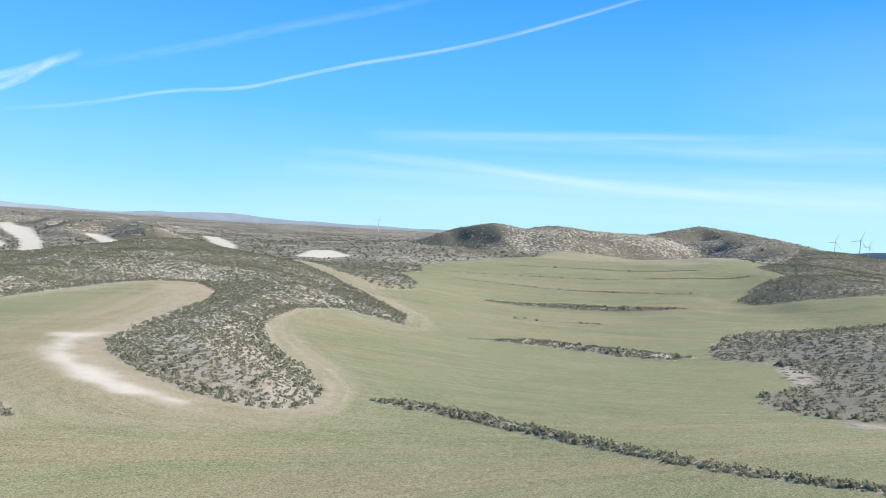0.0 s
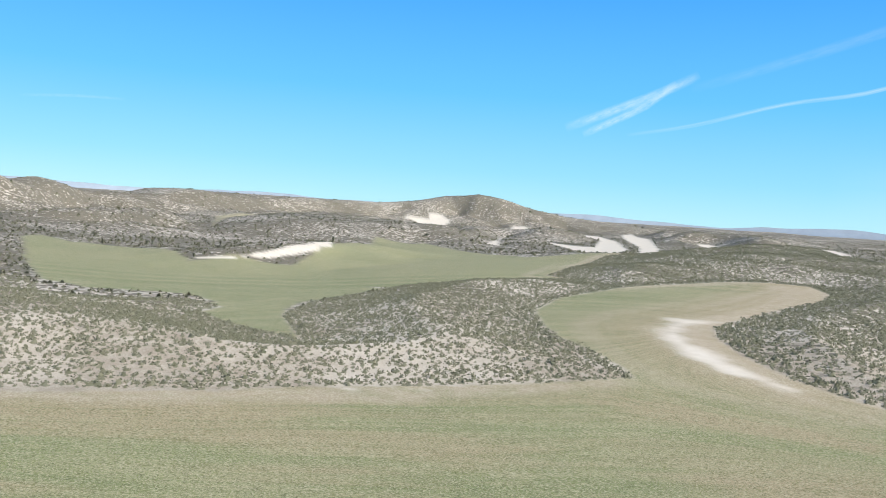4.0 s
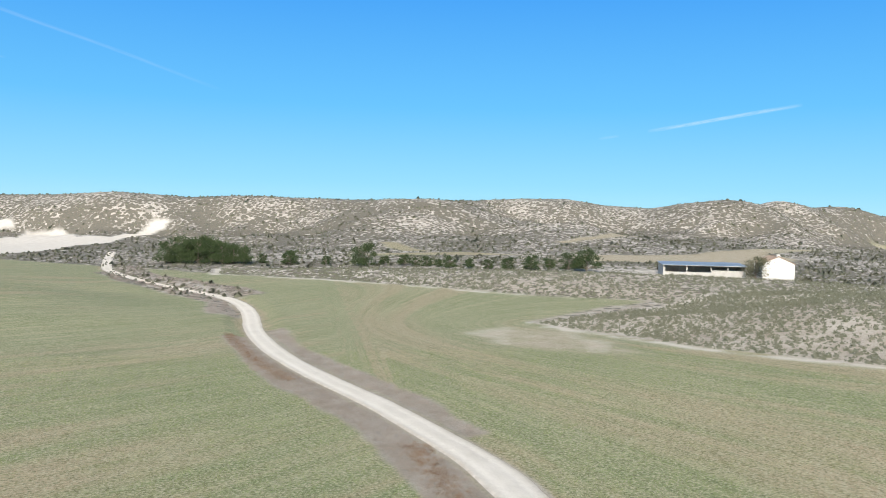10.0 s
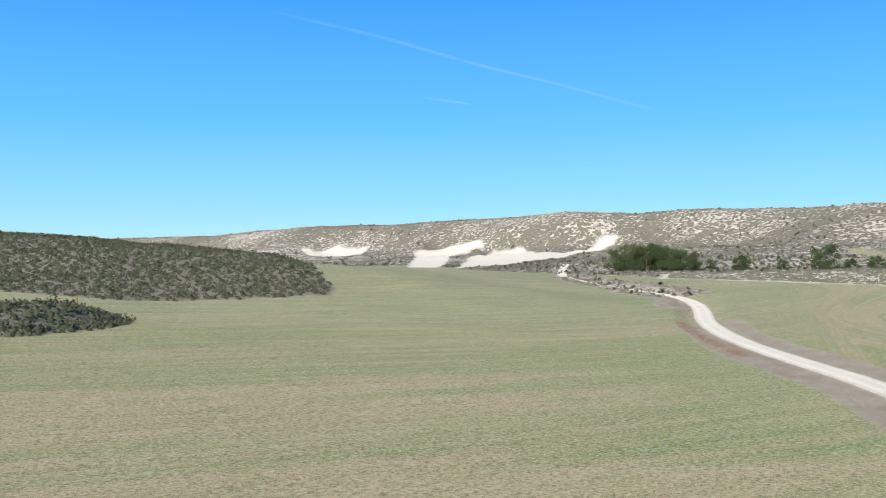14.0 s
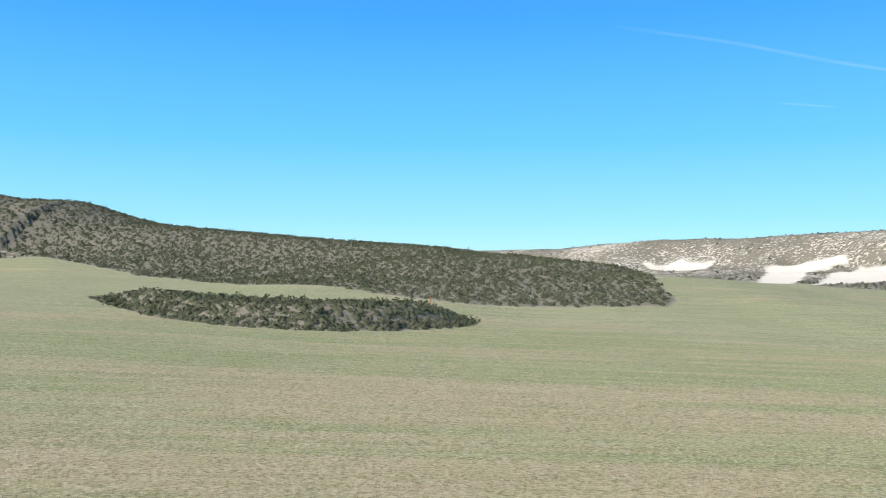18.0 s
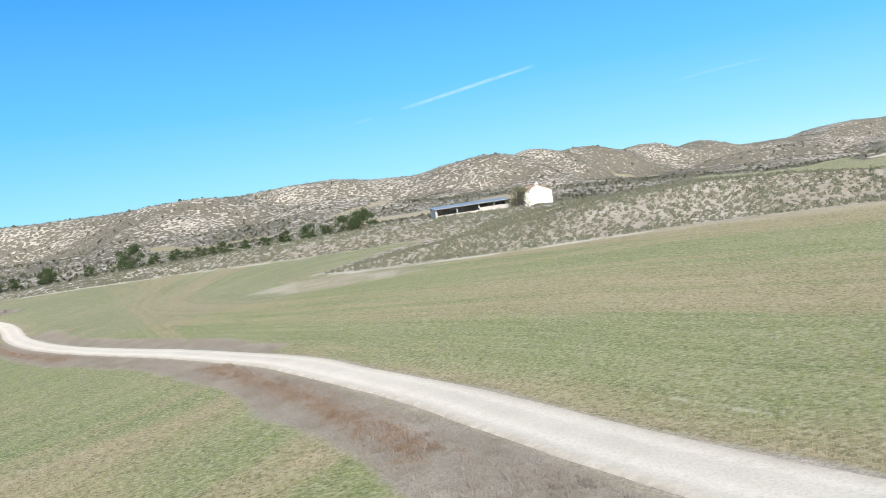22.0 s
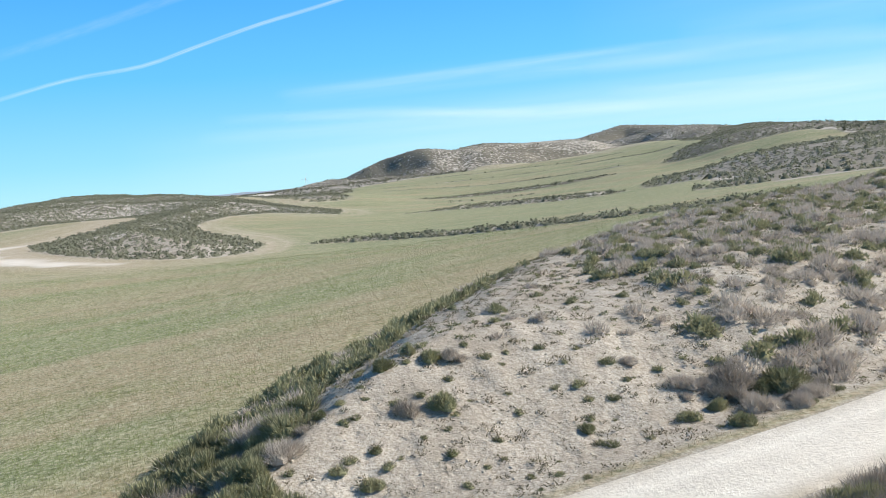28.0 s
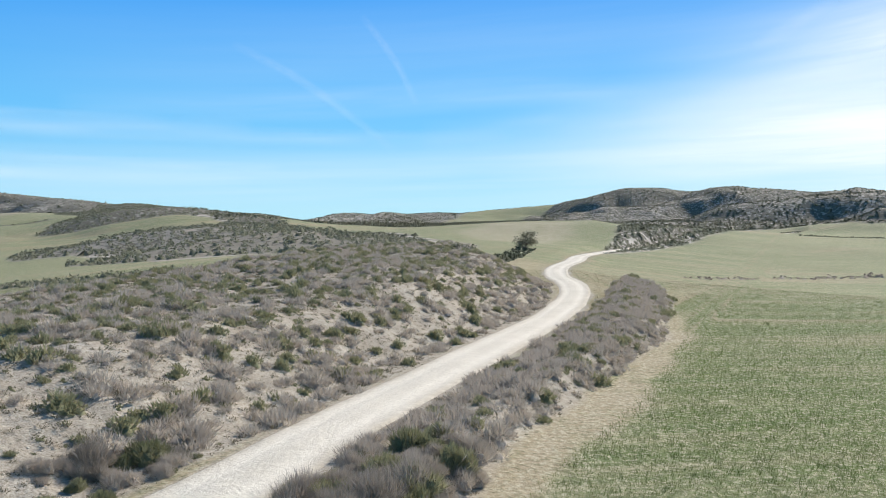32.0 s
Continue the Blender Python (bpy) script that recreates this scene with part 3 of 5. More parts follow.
    corn = blend(n, links, math_node(n, links, "MULTIPLY", dry, span(n, links, clod, 0.3, 0.55, 0.4, 1.0)), corn, rgb(0.42, 0.32, 0.21))
    corn = blend(n, links, span(n, links, streak, 0.48, 0.66, 0, 0.55), corn, rgb(0.46, 0.395, 0.26))
    corn = blend(n, links, span(n, links, streak, 0.5, 0.34, 0, 0.5), corn, rgb(0.15, 0.19, 0.08))
    corn = blend(n, links, span(n, links, clod, 0.47, 0.66, 0, 0.5), corn, rgb(0.13, 0.145, 0.06))
    corn = blend(n, links, span(n, links, fine, 0.45, 0.65, 0, 0.75), corn, rgb(0.11, 0.12, 0.05))
    corn = blend(n, links, span(n, links, speck, 0.48, 0.62, 0, 0.75), corn, rgb(0.52, 0.465, 0.325))
    stub = blend(n, links, span(n, links, speck, 0.36, 0.62), rgb(0.34, 0.265, 0.185), rgb(0.56, 0.48, 0.37))
    corn = blend(n, links, math_node(n, links, "MULTIPLY", pale, span(n, links, mid, 0.25, 0.6, 0.35, 1.0)), corn, stub)
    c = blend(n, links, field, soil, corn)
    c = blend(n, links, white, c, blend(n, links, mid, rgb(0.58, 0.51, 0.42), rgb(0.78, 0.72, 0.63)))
    links.new(c, p.inputs["Base Color"])
    p.inputs["Roughness"].default_value = 0.95
    p.inputs["Specular IOR Level"].default_value = 0.1
    b = n.new("ShaderNodeBump")
    b.inputs["Strength"].default_value, b.inputs["Distance"].default_value = 0.7, 0.12
    links.new(math_node(n, links, "ADD", fine, mid), b.inputs["Height"])
    links.new(b.outputs[0], p.inputs["Normal"])
    return m


GROUND = ground_material()


def gravel_material():
    m, n, links, p = material("gravel")
    coord = n.new("ShaderNodeNewGeometry").outputs["Position"]
    wear = n.new("ShaderNodeAttribute")
    wear.attribute_name = "wear"
    w = n.new("ShaderNodeSeparateColor")
    links.new(wear.outputs["Color"], w.inputs[0])
    big, mid, fine = noise_tex(n, links, coord, 0.25, 3), noise_tex(n, links, coord, 1.7, 5), noise_tex(n, links, coord, 9.0, 4, 0.7)
    c = blend(n, links, span(n, links, big, 0.3, 0.7), rgb(0.68, 0.61, 0.505), rgb(0.79, 0.715, 0.605))
    c = blend(n, links, math_node(n, links, "MULTIPLY", w.outputs[0], span(n, links, mid, 0.25, 0.6)), c, rgb(0.84, 0.77, 0.66))
    c = blend(n, links, math_node(n, links, "MULTIPLY", w.outputs[1], span(n, links, mid, 0.3, 0.6)), c, rgb(0.45, 0.38, 0.29))
    c = blend(n, links, span(n, links, fine, 0.45, 0.7, 0, 0.35), c, rgb(0.40, 0.34, 0.27))
    links.new(c, p.inputs["Base Color"])
    p.inputs["Roughness"].default_value, p.inputs["Specular IOR Level"].default_value = 0.95, 0.1
    b = n.new("ShaderNodeBump")
    b.inputs["Strength"].default_value, b.inputs["Distance"].default_value = 0.7, 0.06
    links.new(math_node(n, links, "ADD", fine, mid), b.inputs["Height"])
    links.new(b.outputs[0], p.inputs["Normal"])
    return m


GRAVEL = gravel_material()
BUSH = plain("bush leaves", (0.19, 0.20, 0.095), (0.34, 0.32, 0.195), 1.4, 0.8, by_object=0.35, thin=0.35)
TWIG = plain("grey twigs", (0.31, 0.265, 0.215), (0.52, 0.455, 0.385), 1.4, 0.9, by_object=0.3, thin=0.3)
DRYGRASS = plain("dry grass", (0.27, 0.21, 0.165), (0.44, 0.38, 0.325), 0.35, 0.9, by_object=0.1, thin=0.25)
PINE = plain("pine needles", (0.045, 0.07, 0.026), (0.085, 0.115, 0.045), 1.0, 0.75)
BARK = plain("bark", (0.16, 0.12, 0.09), (0.26, 0.21, 0.17), 4.0, 0.9, 0.5)
WHITEWASH = plain("whitewash", (0.78, 0.74, 0.66), (0.86, 0.83, 0.77), 0.8, 0.9, 0.2)
BLOCK = plain("grey blockwork", (0.46, 0.43, 0.38), (0.58, 0.55, 0.50), 1.1, 0.9, 0.3)
TILE = plain("clay tile", (0.45, 0.30, 0.20), (0.58, 0.43, 0.31), 2.0, 0.85, 0.3)
SHEET = plain("blue grey sheet", (0.30, 0.36, 0.42), (0.40, 0.46, 0.52), 0.7, 0.45, 0.0, 0.4)
STEEL = plain("galvanised steel", (0.45, 0.45, 0.44), (0.55, 0.55, 0.54), 3.0, 0.5, 0.0, 0.6)
RUST = plain("brown rust", (0.30, 0.14, 0.06), (0.40, 0.21, 0.10), 5.0, 0.8)

# ---------------------------------------------------------------- ground sheet
def part(name, bm, mat, parent=None, label=""):
    """Links a bmesh as one mesh object under a thing or part."""
    me = bpy.data.meshes.new(name)
    bm.to_mesh(me)
    bm.free()
    me.materials.append(mat)
    ob = new(name, me)
    if parent is not None:
        ob.parent = parent
    if label:
        ob["label"] = label
    return ob


def sheet(name, verts, faces, mat):
    me = bpy.data.meshes.new(name)
    verts, faces = np.asarray(verts, np.float32), np.asarray(faces, np.int32)
    k = faces.shape[1]
    me.vertices.add(len(verts))
    me.vertices.foreach_set("co", verts.ravel())
    me.loops.add(faces.size)
    me.loops.foreach_set("vertex_index", faces.ravel())
    me.polygons.add(len(faces))
    me.polygons.foreach_set("loop_start", np.arange(len(faces), dtype=np.int32) * k)
    me.update(calc_edges=True)
    me.materials.append(mat)
    return new(name, me)


bearings = np.concatenate([np.arange(-84, 186, 0.2), np.arange(186, 276, 1.5)])
radii = np.concatenate([np.linspace(0.02, 14.5, 14), np.geomspace(15, 260, 270), np.geomspace(263, 1500, 215), np.geomspace(1530, 4900, 36)])
B, R = np.meshgrid(np.radians(bearings), radii)
GX, GY = -np.sin(B) * R, np.cos(B) * R
GZ = height(GX.ravel(), GY.ravel()).reshape(GX.shape)
rows_n, cols_n = GX.shape
ids = np.arange(rows_n * cols_n).reshape(rows_n, cols_n)
nxt = np.roll(ids, -1, axis=1)
quads = np.stack([ids[:-1], ids[1:], nxt[1:], nxt[:-1]], -1).reshape(-1, 4)
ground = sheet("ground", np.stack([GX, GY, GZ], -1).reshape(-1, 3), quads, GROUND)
ground.data.polygons.foreach_set("use_smooth", np.ones(len(quads), bool))


def on_ground(values, x, y):
    """What the ground's grid holds at places between its points."""
    b = (np.degrees(np.arctan2(-x, y)) + 84) % 360 - 84
    c = np.interp(b, np.append(bearings, 276.0), np.arange(cols_n + 1))
    k = np.interp(np.hypot(x, y), radii, np.arange(rows_n))
    c0, k0 = np.floor(c).astype(int) % cols_n, np.minimum(k.astype(int), rows_n - 2)
    fc, fk, c1 = c - np.floor(c), k - k0, (c0 + 1) % cols_n
    return (values[k0, c0] * (1 - fc) + values[k0, c1] * fc) * (1 - fk) + (values[k0 + 1, c0] * (1 - fc) + values[k0 + 1, c1] * fc) * fk


def drill_rows(x, y):
    """Metres across the drill rows, which swing from the line of the track to the edge of the scrub, and metres along them."""
    u, a = line_distance(TRACK_LINE[6:29:2], x, y, 170.0)
    v, _ = line_distance(NOSE_SCRUB[:12], x, y, 170.0)
    south = ease((0.36 * x + 15 - y) / 6)
    north = ease((y - 0.15 * x - 85) / 45) * ease((x + 75) / 40)
    across = (75 * u / (u + v + 1)) * (1 - south) - (0.45 * x + 0.9 * y) * south
    along = a * 28 * (1 - south) + (0.9 * x - 0.45 * y) * south
    return across * (1 - north) + (0.36 * x + 0.93 * y) * north, along * (1 - north) + (0.93 * x - 0.36 * y) * north


def dryness(x, y):
    """Where the corn has gone yellow: streaks and bands along the drill rows, most of all south of the track."""
    across, along = drill_rows(x, y)
    band = rough(across * 2.2, along * 0.45, 26, 81, 3) * 1.4 + rough(across * 3.0, along * 0.25, 7, 87, 3) * 1.1
    r = np.hypot(x, y)
    south = ease((0.36 * x + 5 - y) / 12) * ease((105 - r) / 70) * (x < 25)
    far_green = (0.35 + 0.5 * (y > 85) * (x < -105)) * ease((r - 120) / 60) * ((y < 200) | (x < -105))
    near_rim = ease(1.2 - outline_distance(BERM_SCRUB, x, y, 16.0) / -10) * (y > 15)
    green = 0.5 * ease((x - 8) / 25) * ease((45 - y) / 20)
    return ease(0.95 * band + 0.24 + 0.5 * south + 0.85 * near_rim - green - far_green - 0.12 * ease((y - 90) / 40))


def zones(x, y):
    """Weights of corn, stripped ground, yellowing; and of dense scrub with shade on the east hills, far brush with
    haze, white soil.
    """
    soft = 0.25 + np.hypot(x, y) * 0.004
    wob = rough(x, y, 6.0, 71, 3) * 1.6

    def inside(poly, fray=1.0, blur=1.0):
        return ease(0.5 + (outline_distance(poly, x, y, 30.0) + wob * fray) / (2 * soft * blur))

    field = inside(WEST_FARMLAND)
    for poly in (VALLEY_FIELD, EAST_FIELD, *FAR_FIELDS, *CLEARINGS, *GREEN_CLEARINGS):
        field = np.maximum(field, inside(poly))
    for poly in (ISLAND_SCRUB, NOSE_SCRUB, FARM_BANK, EAST_SCRUB, EAST_KNOLL, BERM_SCRUB, FAR_VERGE, SOUTH_SCRUB, SOUTH_ISLE, BACK_SCRUB, STRIP_NEAR, STRIP_MID, STRIP_FAR, VERGE_SCRUB, *SHOULDERS[:2], *SHOULDERS[3:]):
        field = field * (1 - inside(poly, 0.5))
    field = np.maximum(field, inside(TAN_STRIP))
    for a, b, width in THIN_STRIPS:
        d, _ = line_distance([a, b], x, y, 20.0)
        field = field * (1 - ease((width * 0.5 - d + wob) / 1.5))
    pale = np.zeros(x.shape)
    for poly, k in ((PALE_CURVE, 1.0), (PALE_FAN, 0.35), (PALE_PATCH, 0.8), (PALE_EDGE, 0.8), (PALE_TRACK, 1.0), (MARGIN, 0.5), (TAN_STRIP, 0.7), (TAN_END, 0.6), (DOME_END, 0.6), *((c, 0.75) for c in CLEARINGS)):
        pale = np.maximum(pale, k * inside(poly, 1.6, 4))
    d = outline_distance(ISLAND_SCRUB, x, y, 30.0)
    streak = rough(d * 2.2, x * 0.08 + y * 0.08, 3.0, 73, 3)
    pale = np.maximum(pale, np.clip(0.5 + 1.3 * streak, 0, 1) * ease(1 + (d + 2 + wob) / 13))
    dry = dryness(x, y)
    d = outline_distance(PALE_CURVE, x, y, 30.0)
    near = ease(1 + (d + 2 + wob) / 24)
    dry = np.maximum(dry, near)
    pale = np.maximum(pale, near * np.clip(0.35 + 1.3 * rough(d * 1.6, (x + y) * 0.05, 3.0, 75, 3), 0, 0.8))
    dry = np.maximum(dry, inside(MARGIN))
    white = np.zeros(x.shape)
    for poly in (*WHITE_WEST, *WHITE_NORTH, *WHITE_SMALL):
        white = np.maximum(white, inside(poly, 1.5, 0.6))
    white = np.maximum(white, 0.55 * inside(YARD, 2.0, 4) * ease(rough(x, y, 14, 61, 3) * 2 + 0.5))
    for poly, k in ((NOSE_SCRUB, 0.4), (ISLAND_SCRUB, 0.25)):
        white = np.maximum(white, k * inside(poly, 0.5) * ease(0.35 + 2.2 * rough(x, y, 15, 85, 3)))
    for line in BARE_LINES:
        d, _ = line_distance(line, x, y, 6.0)
        white = np.maximum(white, 0.6 * ease((0.2 + 0.6 * rough(x, y, 2.5, 83, 3) - d) / 0.3))
    white = np.maximum(white, inside(PALE_CORE, 2.0, 3))
    white = np.maximum(white, 0.2 * inside(PALE_PATCH, 2.0, 1) * ease(0.5 + 2.5 * rough(x * 0.5, y * 2.4, 9, 77, 3)))
    # bare rim where the plough turns below the scrub
    for poly, wide_ in ((NOSE_SCRUB, 1.3), (FARM_BANK, 1.2), (ISLAND_SCRUB, 0.8)):
        d = outline_distance(poly, x, y, 30.0) + wob * 0.6
        white = np.maximum(white, 0.8 * np.exp(-(((d + wide_) / wide_) ** 2)) * ease(0.45 + 1.6 * rough(x, y, 22, 79, 2) + 1.2 * rough(x, y, 3, 80, 2)) * (y < 80))
    d, _ = line_distance(TRACK[::2], x, y, 9.0)
    field = field * ease((d + wob * 0.35 - TRACK_HALF + 0.15) / 0.4)
    dry = np.maximum(dry, ease((TRACK_HALF + 1.5 + wob - d) / 1.2))
    dark = np.maximum(inside(SOUTH_SCRUB), inside(SOUTH_ISLE))
    dark = np.maximum(dark, 0.55 * inside(EAST_SCRUB))
    # eastern hills coloured darker, for the shaded sides they show against the sun
    dark = np.maximum(dark, 0.3 * ease((x - 260 - y * 0.35) / 90) * (1 - field))
    for poly in SHOULDERS[:2] + SHOULDERS[3:]:
        dark = np.maximum(dark, 0.3 * inside(poly, 0.5))
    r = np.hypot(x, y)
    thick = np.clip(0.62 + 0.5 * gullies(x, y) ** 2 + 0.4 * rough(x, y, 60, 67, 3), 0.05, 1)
    # grows with distance: drives the brush and the haze-paled soil
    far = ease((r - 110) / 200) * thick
    return field, pale, dry, dark, far, white


ZONES = [layer.reshape(GX.shape) for layer in zones(GX.ravel(), GY.ravel())]


def weights(ob):
    f, p, d, k, a, w = (layer.ravel() for layer in ZONES)
    one = np.ones(f.shape)
    across, along = drill_rows(GX.ravel(), GY.ravel())
    for name, cols in (("zone", (f, p, d, one)), ("wear", (k, a, w, one)), ("rows", (across, along, ease((GX.ravel() - 12) / 22) * ease((70 - GY.ravel()) / 30) * ease((130 - GX.ravel()) / 50), one))):
        layer = ob.data.color_attributes.new(name, "FLOAT_COLOR", "POINT")
        layer.data.foreach_set("color", np.stack(cols, -1).astype(np.float32).ravel())


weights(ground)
tagged(ground, "rolling valley ground with thin green corn, pale stony scrub and low hills", "ground", kind="structure")


def ribbon(name, line, half, mat, lift, crown=0.05, cols=17):
    """A strip of road laid on the ground."""
    t = np.gradient(line, axis=0)
    t /= np.linalg.norm(t, axis=1)[:, None]
    side = np.c_[-t[:, 1], t[:, 0]]
    u = np.linspace(-1, 1, cols)
    n = len(line)
    edge = 1 + 0.10 * rough(np.arange(n) * 1.2, np.zeros(n), 6, 91, 3)
    x = line[:, 0, None] + side[:, 0, None] * u * half * edge[:, None]
    y = line[:, 1, None] + side[:, 1, None] * u * half * edge[:, None]
    base = height(x.ravel(), y.ravel()).reshape(x.shape)
    ruts = -0.05 * (np.exp(-((np.abs(u) - 0.48) / 0.16) ** 2))
    z = base + lift + crown * (1 - u * u) + ruts + 0.03 * rough(x, y, 1.5, 93, 3)
    z[:, 0], z[:, -1] = base[:, 0] - 0.05, base[:, -1] - 0.05
    i = np.arange(n * cols).reshape(n, cols)
    q = np.stack([i[:-1, :-1], i[:-1, 1:], i[1:, 1:], i[1:, :-1]], -1).reshape(-1, 4)
    ob = sheet(name, np.stack([x, y, z], -1).reshape(-1, 3), q, mat)
    ob.data.polygons.foreach_set("use_smooth", np.ones(len(q), bool))
    layer = ob.data.color_attributes.new("wear", "FLOAT_COLOR", "POINT")
    worn = np.exp(-((np.abs(u) - 0.46) / 0.2) ** 2) + 0 * x
    loose = np.abs(u) ** 4 + 0 * x
    layer.data.foreach_set("color", np.stack([worn, loose, 0 * x, 0 * x + 1], -1).astype(np.float32).ravel())
    return ob


road = ribbon("road", TRACK, TRACK_HALF, GRAVEL, 0.05)
tagged(road, "pale gravel farm track with two worn wheel ruts", "road", kind="structure")

# ---------------------------------------------------------------- farm buildings
def box(bm, x0, x1, y0, y1, z0, z1):
    v = [bm.verts.new(c) for c in ((x0, y0, z0), (x1, y0, z0), (x1, y1, z0), (x0, y1, z0), (x0, y0, z1), (x1, y0, z1), (x1, y1, z1), (x0, y1, z1))]
    for f in ((0, 3, 2, 1), (4, 5, 6, 7), (0, 1, 5, 4), (1, 2, 6, 5), (2, 3, 7, 6), (3, 0, 4, 7)):
        bm.faces.new([v[i] for i in f])
    return v


def house():
    w, d, eave, ridge = 8.25, 11.0, 4.3, 6.1
    thing = new("farm_house")
    bm = bmesh.new()
    front = [bm.verts.new((x, y, z)) for y in (0, d) for x, z in ((0, -1), (w, -1), (w, eave), (w / 2, ridge), (0, eave))]
    bm.faces.new(front[:5])
    bm.faces.new(front[:4:-1])
    for i in range(5):
        j = (i + 1) % 5
        bm.faces.new((front[i], front[i + 5], front[j + 5], front[j]))
    part("wall", bm, WHITEWASH, thing)
    for s in (0, 1):
        bm = bmesh.new()
        a = (-0.25, eave - 0.08) if s == 0 else (w + 0.25, eave - 0.08)
        b = (w / 2, ridge + 0.12)
        v = []
        for lift in (0, 0.16):
            v += [bm.verts.new((x, y, z + lift)) for x, z in (a, b) for y in (-0.2, d + 0.2)]
        for f in ((0, 1, 3, 2), (4, 6, 7, 5), (0, 4, 5, 1), (2, 3, 7, 6), (0, 2, 6, 4), (1, 5, 7, 3)):
            bm.faces.new([v[i] for i in f])
        part("roof", bm, TILE, thing, "weathered clay tile roof slope")
    bm = bmesh.new()
    box(bm, w / 2 - 0.45, w / 2 + 0.45, 0.5, 1.2, ridge - 0.1, ridge + 0.75)
    part("chimney", bm, WHITEWASH, thing)
    for y in np.arange(0, 12):
        bm = bmesh.new()
        box(bm, w / 2 - 0.14, w / 2 + 0.14, y * 0.93, y * 0.93 + 0.9, ridge + 0.2, ridge + 0.34)
        part("ridge_tile", bm, TILE, thing)
    bm = bmesh.new()
    box(bm, -0.04, w + 0.04, -0.05, -0.003, -1, 0.45)
    part("plinth", bm, BLOCK, thing)
    return tagged(thing, "small whitewashed farm house with a plain gable and tiled roof", "house")


def shed():
    l, d, lo, hi = 21.5, 8.0, 2.9, 3.5
    thing = new("open_shed")

    def piece(name, mat, *sides, label=""):
        bm = bmesh.new()
        box(bm, *sides)
        return part(name, bm, mat, thing, label)

    piece("back_wall", BLOCK, 0, l, d - 0.25, d, -1, hi)
    for x in (0, l - 0.25):
        piece("end_wall", BLOCK, x, x + 0.25, 0, d - 0.25, -1, lo)
    piece("low_wall", BLOCK, 0.25, 12.6, 0, 0.22, -1, 1.15)
    piece("front_wall", BLOCK, 12.6, l - 0.25, 0, 0.22, -1, 1.75)
    for x in (0.3, 6.1, 12.4, 16.8):
        piece("post", BLOCK, x, x + 0.28, 0.02, 0.3, 1.15 if x < 12 else 1.75, lo - 0.16)
    piece("beam", STEEL, 0.25, l - 0.25, 0.04, 0.2, lo - 0.16, lo + 0.02)
    for x in np.arange(3.0, l, 3.1):
        piece("purlin", RUST, x, x + 0.1, 0.3, d - 0.3, lo - 0.3, lo - 0.16)
    for k in range(7):
        x0, x1 = -0.3 + k * (l + 0.6) / 7 + 0.01, -0.3 + (k + 1) * (l + 0.6) / 7 - 0.01
        bm = bmesh.new()
        n = 10
        top = []
        for i in range(n * 2 + 1):
            x = x0 + (x1 - x0) * i / (n * 2)
            w = 0.05 * (i % 2)
            top.append([bm.verts.new((x, y, lo + 0.04 + (y + 0.6) / d * (hi - lo) + w + c)) for y, c in ((-0.6, 0.06), (d + 0.3, 0.06), (d + 0.3, 0), (-0.6, 0))])
        for p, q in zip(top[:-1], top[1:]):
            for i in range(4):
                bm.faces.new((p[i], q[i], q[(i + 1) % 4], p[(i + 1) % 4]))
        bm.faces.new(top[0])
        bm.faces.new(top[-1][::-1])
        part("roof_sheet", bm, SHEET, thing, "blue-grey corrugated metal sheet")
    piece("gutter", STEEL, -0.3, l + 0.3, -0.72, -0.6, lo - 0.02, lo + 0.12)
    return tagged(thing, "long low open-fronted farm shed with a blue-grey metal roof", "shed")


def ground_at(x, y):
    return float(on_ground(GZ, np.array([x]), np.array([y]))[0])


shed_ob = shed()
shed_ob.matrix_world = pose(-229.8, 23.6, ground_at(-231, 33) + 0.1, 0, 0, 94)
house_ob = house()
house_ob.matrix_world = pose(-234.7, 50.0, ground_at(-238, 54) + 0.1, 0, 0, 91)

# ---------------------------------------------------------------- shrubs
rng = np.random.default_rng(7)


def blades(count, spread, lean, width, seed, low=0.0, tall=(0.6, 1.0), two=True):
    """Shoots of a unit tuft: tapered slips that rise and splay from its foot. Vertices and triangles."""
    r = np.random.default_rng(seed)
    v, f = [], []
    for _ in range(count):
        a, q = r.uniform(0, 2 * math.pi), math.sqrt(r.uniform(0, 1))
        out = np.array([math.cos(a), math.sin(a), 0.0])
        foot = out * q * spread * 0.45 + np.array([0, 0, low])
        h = r.uniform(*tall) * math.sqrt(max(0.05, 1 - 0.65 * q * q))
        tip = foot + out * q * spread * 0.55 * lean + np.array([r.normal(0, 0.05), r.normal(0, 0.05), h])
        b = r.uniform(0, 2 * math.pi)
        w = np.array([math.cos(b), math.sin(b), r.uniform(-0.5, 0.5)]) * width * r.uniform(0.6, 1.3)
        k = len(v)
        v += [foot - w, foot + w, tip]
        f += [(k, k + 1, k + 2)]
    return np.array(v), np.array(f)


